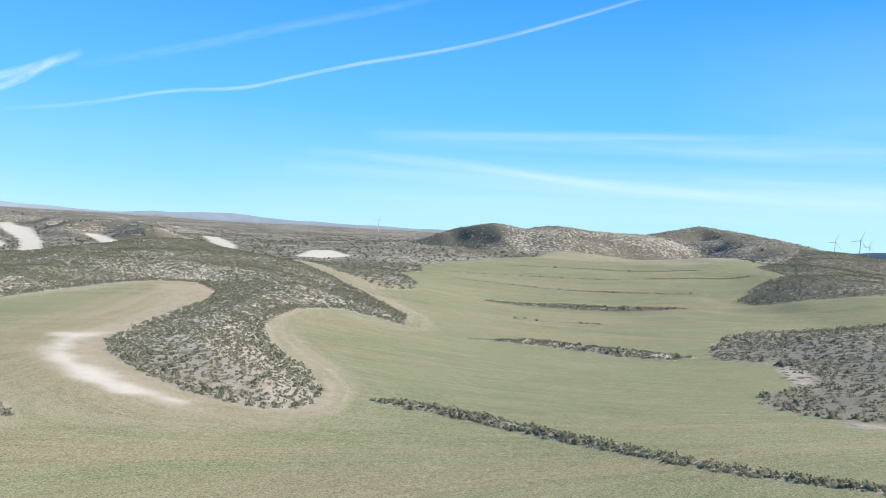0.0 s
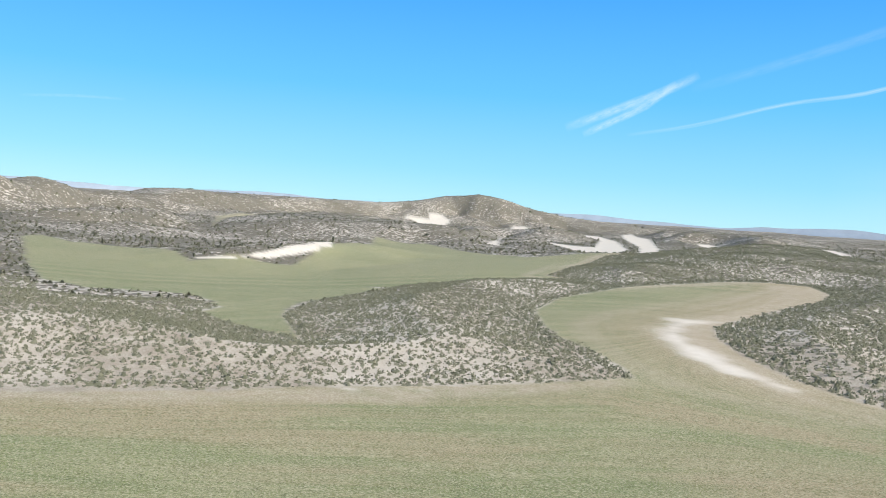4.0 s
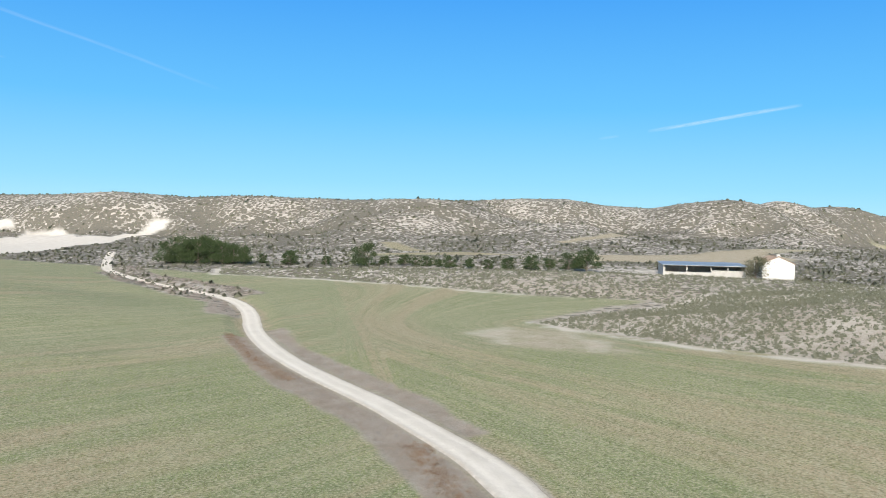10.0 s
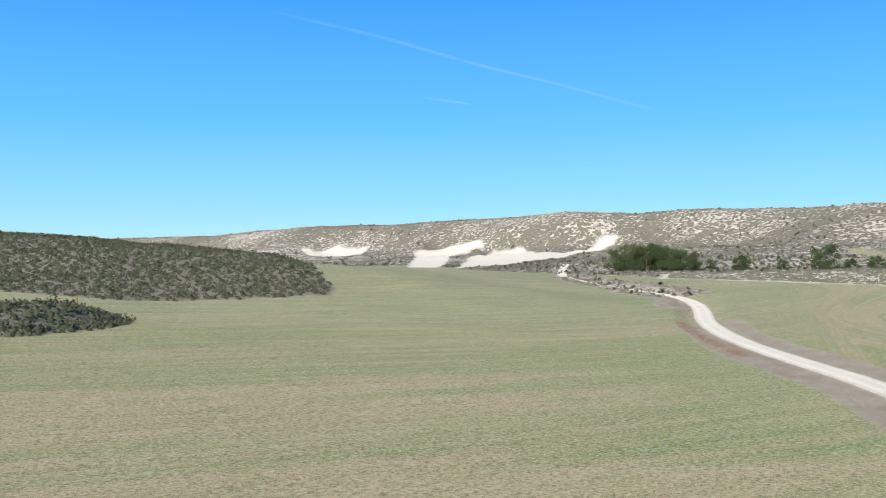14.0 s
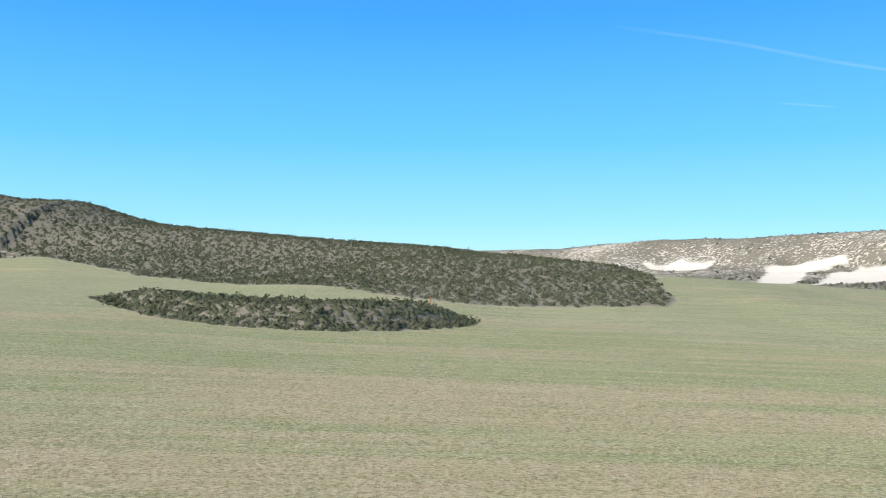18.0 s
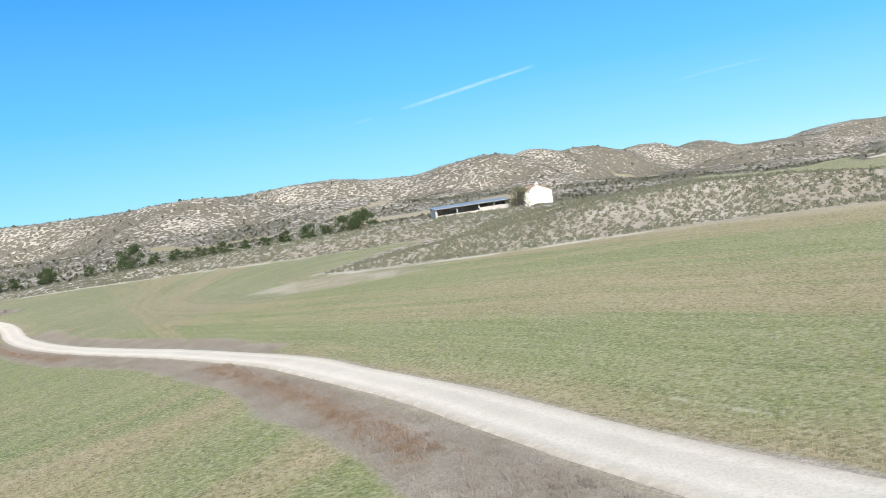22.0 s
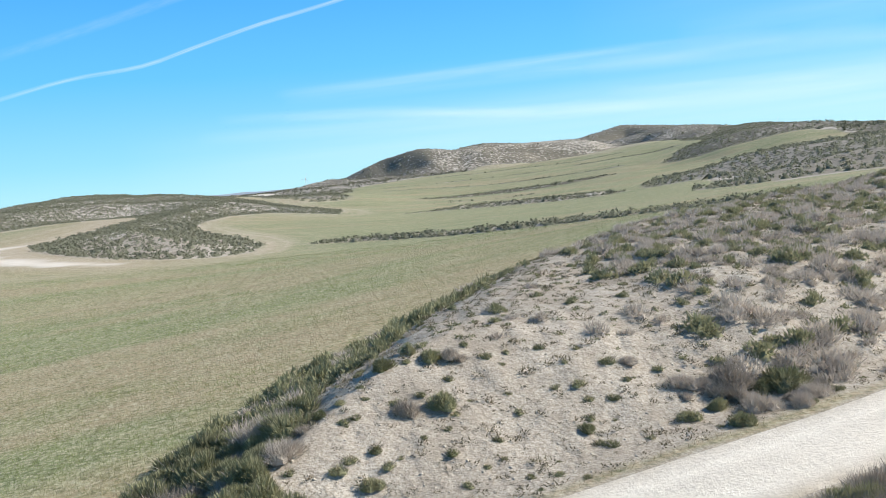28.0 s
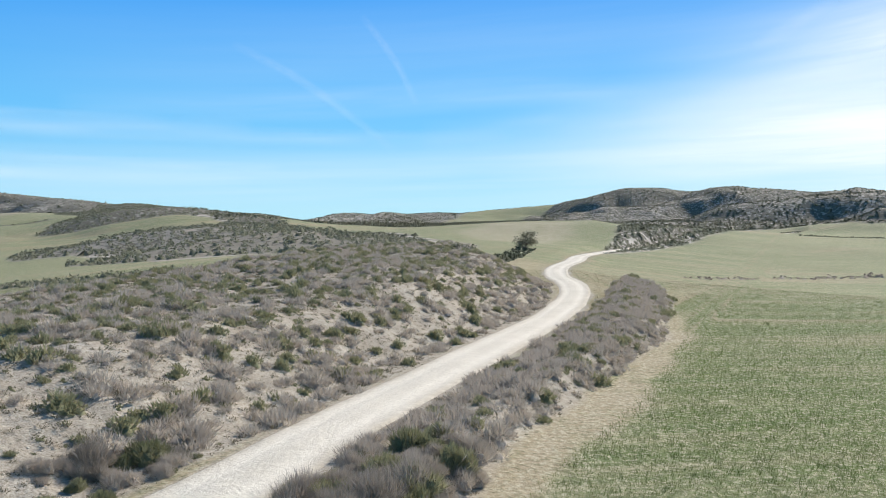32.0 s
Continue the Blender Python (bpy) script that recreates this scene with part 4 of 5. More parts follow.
def sprigs(count, seed, length, width, top, lobes=5, hollow=0.35):
    """Foliage of a unit shrub, one across: short leafy sprigs that stand out all over a lumpy dome."""
    r = np.random.default_rng(seed)
    bumps = [(r.uniform(0, 2 * math.pi), r.uniform(0.05, 0.3), r.uniform(0.22, 0.36), r.uniform(0.6, 1.0)) for _ in range(lobes)]
    v, f = [], []
    for _ in range(count):
        a, off, rad, hgt = bumps[r.integers(lobes)]
        d = r.normal(0, 1, 3)
        d[2] = abs(d[2])
        d /= np.linalg.norm(d)
        q = hollow + (1 - hollow) * r.uniform(0, 1) ** 0.6
        c = np.array([math.cos(a) * off, math.sin(a) * off, 0.0]) + d * rad * q * np.array([1, 1, top * hgt / rad])
        up = d * 0.9 + np.array([0, 0, 0.45]) + r.normal(0, 0.4, 3)
        up *= length * r.uniform(0.6, 1.3) / np.linalg.norm(up)
        side = np.cross(up, r.normal(0, 1, 3))
        side *= width * r.uniform(0.6, 1.4) / (np.linalg.norm(side) + 1e-9)
        k = len(v)
        v += [c - side, c + side, c + up]
        f.append((k, k + 1, k + 2))
    return np.array(v), np.array(f)


def clump(seed, leaves=26):
    """A shrub farther off: an uneven cushion with sprigs standing out of it."""
    r = np.random.default_rng(seed)
    h = r.uniform(0.38, 0.55)
    turn = np.linspace(0, 2 * math.pi, 5, endpoint=False)
    ring = [(math.cos(t) * r.uniform(0.3, 0.5), math.sin(t) * r.uniform(0.3, 0.5), -0.1) for t in turn]
    v = np.array(ring + [(r.normal(0, 0.1), r.normal(0, 0.1), h * 0.8)])
    f = np.array([(i, (i + 1) % 5, 5) for i in range(5)])
    sv, sf = sprigs(leaves, seed + 50, 0.15, 0.1, h, 6, 0.75)
    return np.vstack([v, sv]), np.vstack([f, sf + len(v)])


def speck(seed):
    """A far shrub: a ragged little tent."""
    r = np.random.default_rng(seed)
    ring = [(math.cos(t) * r.uniform(0.35, 0.65), math.sin(t) * r.uniform(0.35, 0.65), -0.15) for t in np.linspace(0, 2 * math.pi, 5, endpoint=False)]
    v = np.array(ring + [(r.normal(0, 0.12), r.normal(0, 0.12), 0.42), (0.25, 0.1, 0.34)])
    return v, np.array([(i, (i + 1) % 5, 5 if i % 2 else 6) for i in range(5)] + [(0, 5, 6), (1, 6, 5)])


def scatter(name, templates, x, y, size, squash, mat, sink=0.06):
    """One mesh of many shrubs, each turned and scaled on its own."""
    z = on_ground(GZ, x, y)
    pick = rng.integers(0, len(templates), len(x))
    turn = rng.uniform(0, 2 * math.pi, len(x))
    vs, fs, base = [], [], 0
    for k, (tv, tf) in enumerate(templates):
        m = np.nonzero(pick == k)[0]
        if not len(m):
            continue
        c, s = np.cos(turn[m])[:, None], np.sin(turn[m])[:, None]
        px = (tv[None, :, 0] * c - tv[None, :, 1] * s) * size[m, None] + x[m, None]
        py = (tv[None, :, 0] * s + tv[None, :, 1] * c) * size[m, None] + y[m, None]
        pz = tv[None, :, 2] * (size * squash)[m, None] + z[m, None] - sink * size[m, None]
        vs.append(np.stack([px, py, pz], -1).reshape(-1, 3))
        fs.append((tf[None] + (np.arange(len(m)) * len(tv))[:, None, None] + base).reshape(-1, 3))
        base += len(m) * len(tv)
    return sheet(name, np.vstack(vs), np.vstack(fs), mat)


def fill(poly, spacing, edge=0.0, seed=0):
    """Random places inside an outline, on a shaken grid."""
    r = np.random.default_rng(seed)
    p = np.asarray(poly, float)
    gx, gy = np.meshgrid(np.arange(p[:, 0].min(), p[:, 0].max(), spacing), np.arange(p[:, 1].min(), p[:, 1].max(), spacing))
    x, y = gx.ravel() + r.uniform(-0.5, 0.5, gx.size) * spacing, gy.ravel() + r.uniform(-0.5, 0.5, gx.size) * spacing
    d = outline_distance(p, x, y, 30.0)
    keep = d > edge
    return x[keep], y[keep], d[keep]


FINE = [sprigs(64, 640 + s, 0.17, 0.009, 0.4, 7, 0.25) for s in range(6)]
CLUMPS = [clump(s, 13) for s in range(8)]
SPECKS = [speck(s) for s in range(5)]


def stands(name, poly, spacing, size, thin, label, seed, rim=4.0, mat=None, shapes=None):
    """The shrubs of one piece of scrub: thick along its rim, with gaps of bare soil within."""
    x, y, d = fill(poly, spacing, 0.1, seed)
    r = np.random.default_rng(seed + 1)
    gap = rough(x, y, 16, seed + 3, 3) + 0.5
    keep = (r.uniform(0, 1, len(x)) < np.where(d < rim, 0.92, 1 - thin * ease((gap - 0.28) / 0.3)))
    t, _ = line_distance(TRACK[::2], x, y, 9.0)
    keep &= t > TRACK_HALF + 0.5
    x, y, d = x[keep], y[keep], d[keep]
    s = size * np.minimum(r.lognormal(0, 0.33, len(x)), 1.8) * np.where(d < rim, 1.12, 1.0)
    ob = scatter(name, shapes or CLUMPS, x, y, s, r.uniform(0.7, 1.05, len(x)), mat or SCRUB)
    return tagged(ob, label, "scrub", kind="stuff")


def scrub_material():
    """Grey-green leaves whose tone goes from shrub to shrub."""
    m, n, links, p = material("scrub leaves")
    geo = n.new("ShaderNodeNewGeometry")
    island = geo.outputs["Random Per Island"]
    f = noise_tex(n, links, geo.outputs["Position"], 0.05, 3)
    c = blend(n, links, island, rgb(0.155, 0.165, 0.10), rgb(0.275, 0.265, 0.185))
    c = blend(n, links, span(n, links, f, 0.35, 0.7, 0, 0.5), c, rgb(0.20, 0.20, 0.13))
    g = noise_tex(n, links, geo.outputs["Position"], 5.0, 3)
    c = blend(n, links, span(n, links, g, 0.4, 0.7, 0, 0.5), c, rgb(0.28, 0.26, 0.20))
    leafy(n, links, p, c, 0.25)
    links.new(c, p.inputs["Base Color"])
    p.inputs["Roughness"].default_value, p.inputs["Specular IOR Level"].default_value = 0.85, 0.15
    return m


SCRUB = scrub_material()
DARKSCRUB = plain("dark evergreen leaves", (0.055, 0.062, 0.034), (0.11, 0.115, 0.065), 0.9, 0.8)
stands("island_scrub", ISLAND_SCRUB, 1.08, 1.15, 0.35, "low grey-green scrub on a pale stony mound between fields", 100, 5)
stands("nose_scrub", NOSE_SCRUB, 0.95, 1.0, 0.25, "sparse grey-green scrub on a pale stony slope above the field", 110, 3)
stands("farm_bank_scrub", FARM_BANK, 1.3, 1.15, 0.4, "grey-green scrub on the bank below the farm", 120, 2)
stands("east_scrub", EAST_SCRUB, 2.1, 1.6, 0.35, "dense dark scrub over a low rise", 130, 4)
stands("south_scrub", SOUTH_SCRUB, 1.6, 1.6, 0.06, "dense dark scrub over a long low hill", 140, 4, DARKSCRUB)
stands("south_isle_scrub", SOUTH_ISLE, 0.8, 1.25, 0.1, "dense dark bushes on a small rise in the field", 150, 2, DARKSCRUB)
stands("back_scrub", BACK_SCRUB, 2.4, 1.7, 0.4, "grey scrub at the field's end", 160, 3)
stands("terrace_scrub", STRIP_NEAR, 0.72, 1.15, 0.05, "grey bushes along a terrace bank", 170, 0.5)
stands("terrace_scrub", STRIP_MID, 1.0, 1.15, 0.2, "grey bushes along a terrace bank", 171, 0.5)
stands("terrace_scrub", STRIP_FAR, 1.3, 1.3, 0.35, "grey bushes along a terrace bank", 172, 0.5)
stands("far_verge_scrub", FAR_VERGE, 1.2, 1.15, 0.3, "grey bushes along the far bend of the track", 173, 1)
for i, (a, b, width) in enumerate(THIN_STRIPS):
    t = np.array(b, float) - np.array(a, float)
    s = np.array([-t[1], t[0]]) / np.linalg.norm(t) * width * 0.3
    poly = [np.array(a) - s, np.array(b) - s, np.array(b) + s, np.array(a) + s]
    stands("terrace_scrub", poly, 1.5, 1.2, 0.55, "thin line of bushes along a terrace edge", 180 + i, 0)

for i, (a, b, width) in enumerate(HEDGES):
    t = np.array(b, float) - np.array(a, float)
    s = np.array([-t[1], t[0]]) / np.linalg.norm(t) * width * 0.5
    stands("hedge_scrub", [np.array(a) - s, np.array(b) - s, np.array(b) + s, np.array(a) + s], 1.1, 1.15 if i == 0 else 1.0, 0.15 if i == 0 else 0.5, "dark line of bushes along a field bank", 210 + i, 0, DARKSCRUB if i != 1 else DRYGRASS)

for i, poly in enumerate(SHOULDERS):
    stands("shoulder_grass", poly, (0.4, 0.55, 0.5, 1.2, 1.2)[i], (0.75, 0.9, 0.4, 1.6, 1.6)[i], 0.2, "rough grey-brown grass and low bushes on the track's shoulder", 190 + i, 0, DRYGRASS, FINE)

# rusty dead weed along the foot of the track's bank
RUSTWEED = plain("rusty weed", (0.25, 0.155, 0.095), (0.40, 0.28, 0.185), 0.8, 0.9, thin=0.3)
for i, line in enumerate(RUSTY_LINES):
    p = smooth_line(line, 0.12)
    p = np.repeat(p, 3, axis=0) + rng.normal(0, 0.55, (len(p) * 3, 2))
    tagged(scatter("rusty_weed", FINE, p[:, 0], p[:, 1], rng.uniform(0.3, 0.75, len(p)), rng.uniform(0.8, 1.3, len(p)), RUSTWEED), "rust-brown dead weed along the foot of a bank", "weed", kind="stuff")

# shrubs on the far slopes
n_far = 110000
bear = np.radians(rng.uniform(-82, 186, n_far))
dist = np.exp(rng.uniform(math.log(190), math.log(1700), n_far))
fx, fy = -np.sin(bear) * dist, np.cos(bear) * dist
zf = [on_ground(layer, fx, fy) for layer in ZONES]
open_ = (zf[0] < 0.3) & (zf[5] < 0.3) & (rng.uniform(0, 1, n_far) < 0.22 + 0.85 * zf[4])
for poly in (ISLAND_SCRUB, NOSE_SCRUB, FARM_BANK, EAST_SCRUB, SOUTH_SCRUB, BACK_SCRUB):
    open_ &= outline_distance(poly, fx, fy, 5.0) < 0
fx, fy, dist = fx[open_], fy[open_], dist[open_]
far_scrub = scatter("hill_scrub", SPECKS, fx, fy, (1.1 + dist * 0.0013) * rng.lognormal(0, 0.3, len(fx)), rng.uniform(0.7, 1.2, len(fx)), SCRUB)
tagged(far_scrub, "scattered grey-green bushes over pale stony hills", "scrub", kind="stuff")

n_far = 60000
bear = np.radians(rng.uniform(-84, -30, n_far))
dist = rng.uniform(330, 1050, n_far)
fx, fy = -np.sin(bear) * dist, np.cos(bear) * dist
open_ = (on_ground(ZONES[0], fx, fy) < 0.3) & (rng.uniform(0, 1, n_far) < 0.3 + 0.7 * on_ground(ZONES[4], fx, fy))
fx, fy = fx[open_], fy[open_]
tagged(scatter("hill_scrub", SPECKS, fx, fy, 1.7 * rng.lognormal(0, 0.3, len(fx)), rng.uniform(0.6, 1.0, len(fx)), SCRUB), "dark bushes over backlit eastern hills", "scrub", kind="stuff")

# ---------------------------------------------------------------- shrubs on the bank by the track
def core(seed, reach, top):
    """The dense heart of a shrub: a lumpy low dome."""
    r = np.random.default_rng(seed)
    v, f = [(0, 0, top * 0.72)], []
    for k, (q, z) in enumerate(((0.45, 0.6), (0.8, 0.3), (0.9, -0.08))):
        for t in np.linspace(0, 2 * math.pi, 9, endpoint=False):
            w = reach * q * r.uniform(0.7, 1.1)
            v.append((math.cos(t) * w, math.sin(t) * w, top * z * r.uniform(0.8, 1.15)))
    f += [(0, 1 + i, 1 + (i + 1) % 9) for i in range(9)]
    for k in (0, 1):
        for i in range(9):
            p, q, j = 1 + k * 9 + i, 10 + k * 9 + i, (i + 1) % 9
            f += [(p, q, 10 + k * 9 + j), (p, 10 + k * 9 + j, 1 + k * 9 + j)]
    return np.array(v), np.array(f)


def mound(seed, reach, top):
    """The heart of a shrub farther off: five sides and a peak."""
    r = np.random.default_rng(seed)
    t = np.linspace(0, 2 * math.pi, 5, endpoint=False)
    low = np.c_[np.cos(t), np.sin(t), 0 * t - 0.1] * np.array([reach, reach, 1.0]) * r.uniform(0.8, 1.1, (5, 1))
    return np.vstack([low, [(0, 0, top * 0.72)]]), np.array([(i, (i + 1) % 5, 5) for i in range(5)])


def lobed(seed, lobes, leaves, length, width, top, spread):
    """A unit shrub of rounded lobes: a closed heart in each, and shoots that stand out and up all over it."""
    r = np.random.default_rng(seed)
    vs, fs, base = [], [], 0
    for k in range(lobes):
        a, off = r.uniform(0, 2 * math.pi), spread * math.sqrt(r.uniform(0, 1)) * (k > 0)
        rad, tall = r.uniform(0.2, 0.3), top * r.uniform(0.7, 1.05) * (1 - 0.35 * off / spread)
        foot = np.array([math.cos(a) * off, math.sin(a) * off, 0.0])
        cv, cf = (core if leaves > 75 else mound)(seed * 7 + k, rad * 0.74, tall * 0.85)
        vs.append(cv + foot)
        fs.append(cf + base)
        base += len(cv)
        d = r.normal(0, 1, (leaves, 3))
        d[:, 2] = np.abs(d[:, 2])
        d /= np.linalg.norm(d, axis=1)[:, None]
        c = foot + d * np.array([rad * 0.86, rad * 0.86, tall * 0.86]) * r.uniform(0.72, 1.0, (leaves, 1))
        up = d * 0.8 + np.array([0, 0, 0.7]) + r.normal(0, 0.3, (leaves, 3))
        up *= (length * r.uniform(0.6, 1.35, leaves) / np.linalg.norm(up, axis=1))[:, None]
        side = np.cross(up, r.normal(0, 1, (leaves, 3)))
        side *= (width * r.uniform(0.6, 1.4, leaves) / (np.linalg.norm(side, axis=1) + 1e-9))[:, None]
        vs.append(np.stack([c - side, c + side, c + up], 1).reshape(-1, 3))
        fs.append(np.arange(leaves * 3).reshape(-1, 3) + base)
        base += leaves * 3
    return np.vstack(vs), np.vstack(fs)


def shrub_mesh(kind, seed, share=1.0):
    wide_ = 1 / share**0.5
    if kind == "green":
        return lobed(seed, 6, int(260 * share), 0.13, 0.011 * wide_, 0.5, 0.3)
    if kind == "grey":
        return lobed(seed, 5, int(320 * share), 0.19, 0.005 * wide_, 0.42, 0.28)
    return lobed(seed, 4, int(80 * share), 0.12, 0.011 * wide_, 0.3, 0.26)


KINDS = {"green": ("rosemary_bush", BUSH, "green leafy bush on the stony bank"), "grey": ("dry_bush", TWIG, "dry grey twiggy bush on the stony bank"), "tuft": ("low_tuft", BUSH, "small low tuft of herbs on bare soil")}
NEAR = {k: [shrub_mesh(k, 300 + 10 * i + j) for j in range(5)] for i, k in enumerate(KINDS)}
AFAR = {k: [shrub_mesh(k, 330 + 10 * i + j, 0.16) for j in range(5)] for i, k in enumerate(KINDS)}


def mesh_of(name, v, f, mat):
    me = bpy.data.meshes.new(name)
    me.from_pydata(v.tolist(), [], f.tolist())
    me.materials.append(mat)
    return me


def star(seed, count=18):
    """Woody stems that spring from one foot."""
    r = np.random.default_rng(seed)
    v, f = [(0, 0, -0.05)], []
    for _ in range(count):
        a, k = r.uniform(0, 2 * math.pi), len(v)
        tip = np.array([math.cos(a) * r.uniform(0.1, 0.42), math.sin(a) * r.uniform(0.1, 0.42), r.uniform(0.15, 0.45)])
        v += [tuple(tip * 0.6 + r.normal(0, 0.012, 3)), tuple(tip)]
        f.append((0, k, k + 1))
    return np.array(v), np.array(f)


SHRUB_PARTS = {}
for kind, (name, mat, _) in KINDS.items():
    for j, (v, f) in enumerate(NEAR[kind]):
        sv, sf = star(900 + j)
        SHRUB_PARTS[kind, j] = (mesh_of("foliage", v, f, mat), mesh_of("stem", sv, sf, TWIG))


def plant(kind, x, y, size, turn, flat):
    name, mat, label = KINDS[kind]
    j = int(turn * 100) % 5
    thing = new(name)
    for part_name, me in zip(("foliage", "stem"), SHRUB_PARTS[kind, j]):
        ob = new(part_name, me)
        ob.parent = thing
    thing.matrix_world = pose(x, y, ground_at(x, y) - 0.03, 0, 0, math.degrees(turn)) @ Matrix.Diagonal((size, size, size * flat, 1))
    return tagged(thing, label, "bush", "bushes on the bank")


def herb_material():
    m, n, links, p = material("dry herbs")
    geo = n.new("ShaderNodeNewGeometry")
    f = noise_tex(n, links, geo.outputs["Position"], 0.9, 3)
    c = blend(n, links, span(n, links, f, 0.3, 0.7), rgb(0.15, 0.145, 0.08), rgb(0.28, 0.22, 0.155))
    c = blend(n, links, geo.outputs["Random Per Island"], c, rgb(0.22, 0.19, 0.13))
    leafy(n, links, p, c, 0.25)
    links.new(c, p.inputs["Base Color"])
    p.inputs["Roughness"].default_value, p.inputs["Specular IOR Level"].default_value = 0.9, 0.1
    return m


HERB = herb_material()
bank = []
for poly, spacing, seed in ((BERM_SCRUB, 0.74, 400), (VERGE_SCRUB, 0.6, 410)):
    x, y, d = fill(poly, spacing, 0.15, seed)
    t, _ = line_distance(TRACK, x, y, 8.0)
    on = t > TRACK_HALF + 0.35
    bank.append(np.stack([x, y, d, np.full(len(x), seed == 410), t], -1)[on])
bank = np.vstack(bank)
cover = rough(bank[:, 0], bank[:, 1], 8, 501, 3) + 0.5
range_ = np.hypot(bank[:, 0], bank[:, 1])
verge = bank[:, 3] > 0
edge_d, _ = line_distance(BERM_SCRUB[2:13], bank[:, 0], bank[:, 1], 20.0)
rim = ~verge & (edge_d < 4.5 + 1.2 * ease((bank[:, 1] - 25) / 7))
roadside = ~verge & (bank[:, 4] < 5.2) & (bank[:, 0] > 8.5)
bare = ~verge & (bank[:, 0] < 10) & (bank[:, 1] < 46)
chance = np.where(verge, 0.75, np.where(rim, 0.97, np.where(roadside, np.where(bank[:, 0] > 27, 0.42, 0.75) + 0.25 * ease((cover - 0.4) / 0.2), np.where(bare, 0.58, 0.62 + 0.3 * ease((cover - 0.35) / 0.3)))))
keep = rng.uniform(0, 1, len(bank)) < chance
bank, range_, rim, cover, verge, roadside, bare = bank[keep], range_[keep], rim[keep], cover[keep], verge[keep], roadside[keep], bare[keep]
roll = rng.uniform(0, 1, len(bank))
kinds = np.where(roll < 0.26, 0, np.where(roll < 0.62, 1, 2))
kinds = np.where(bare, np.where(roll < 0.07, 0, np.where(roll < 0.16, 1, 2)), kinds)
kinds = np.where(verge | roadside, np.where(roll < 0.16, 0, np.where(roll < 0.82, 1, 2)), kinds)
kinds = np.where(rim, np.where(roll < 0.82, 0, 1), kinds)
sizes = np.array([1.15, 1.2, 0.75])[kinds] * np.minimum(rng.lognormal(0, 0.3, len(bank)), 1.5) * np.where(rim, 1.12, 1.0) * np.where(bare & ~rim, 0.7, 1.0)
order = np.argsort(range_)
near_ones = order[:290]
for i in near_ones:
    plant(("green", "grey", "tuft")[kinds[i]], bank[i, 0], bank[i, 1], float(sizes[i]), float(rng.uniform(0, 2 * math.pi)), float(rng.uniform(0.75, 1.1)))
rest = order[290:]
for k, kind in enumerate(("green", "grey", "tuft")):
    m = rest[kinds[rest] == k]
    ob = scatter("bank_bushes", AFAR[kind], bank[m, 0], bank[m, 1], sizes[m], rng.uniform(0.65, 1.0, len(m)), KINDS[kind][1])
    tagged(ob, ("green leafy", "dry grey", "small low")[k] + " bushes thick over the stony bank", "scrub", kind="stuff")

# stones lying on the bare soil of the bank
x, y, d = fill(BERM_SCRUB, 0.3, 0.3, 600)
t, _ = line_distance(TRACK, x, y, 6.0)
some = (np.hypot(x, y) < 55) & (rng.uniform(0, 1, len(x)) < 0.6) & (t > TRACK_HALF)
x, y = x[some], y[some]
STONE = plain("pale stones", (0.42, 0.36, 0.29), (0.6, 0.53, 0.44), 2.0, 0.95)


def stone(seed):
    r = np.random.default_rng(seed)
    v = np.array([(1, 0, 0), (0, 1, 0), (-1, 0, 0), (0, -1, 0), (0, 0, 0.7), (0, 0, -0.5)], float) * r.uniform(0.6, 1.2, (6, 1)) * 0.5
    return v, np.array([(0, 1, 4), (1, 2, 4), (2, 3, 4), (3, 0, 4), (1, 0, 5), (2, 1, 5), (3, 2, 5), (0, 3, 5)])


stones = scatter("loose_stones", [stone(s) for s in range(6)], x, y, 0.06 + 0.12 * rng.uniform(0, 1, len(x)) ** 3, np.ones(len(x)), STONE)
tagged(stones, "small loose stones strewn over the bare bank", "stones", kind="stuff")

# dry herbs and litter between the bushes
for poly, spacing, seed in ((BERM_SCRUB, 0.4, 610), (VERGE_SCRUB, 0.42, 620)):
    x, y, d = fill(poly, spacing, 0.1, seed)
    t, _ = line_distance(TRACK, x, y, 6.0)
    dense = rough(x, y, 5, seed + 5, 3)
    some = (np.hypot(x, y) < 95) & (rng.uniform(0, 1, len(x)) < np.where(x > 9, 0.8, 0.65) + 0.9 * dense) & (t > TRACK_HALF + 0.2)
    x, y = x[some], y[some]
    herb = scatter("dry_herbs", [sprigs(40, 640 + s, 0.17, 0.026, 0.36, 6, 0.4) for s in range(6)], x, y, 0.22 + 0.5 * rng.uniform(0, 1, len(x)) ** 2, rng.uniform(0.6, 1.0, len(x)), HERB)
    tagged(herb, "low brown and olive herbs dotted over stony soil", "herbs", kind="stuff")

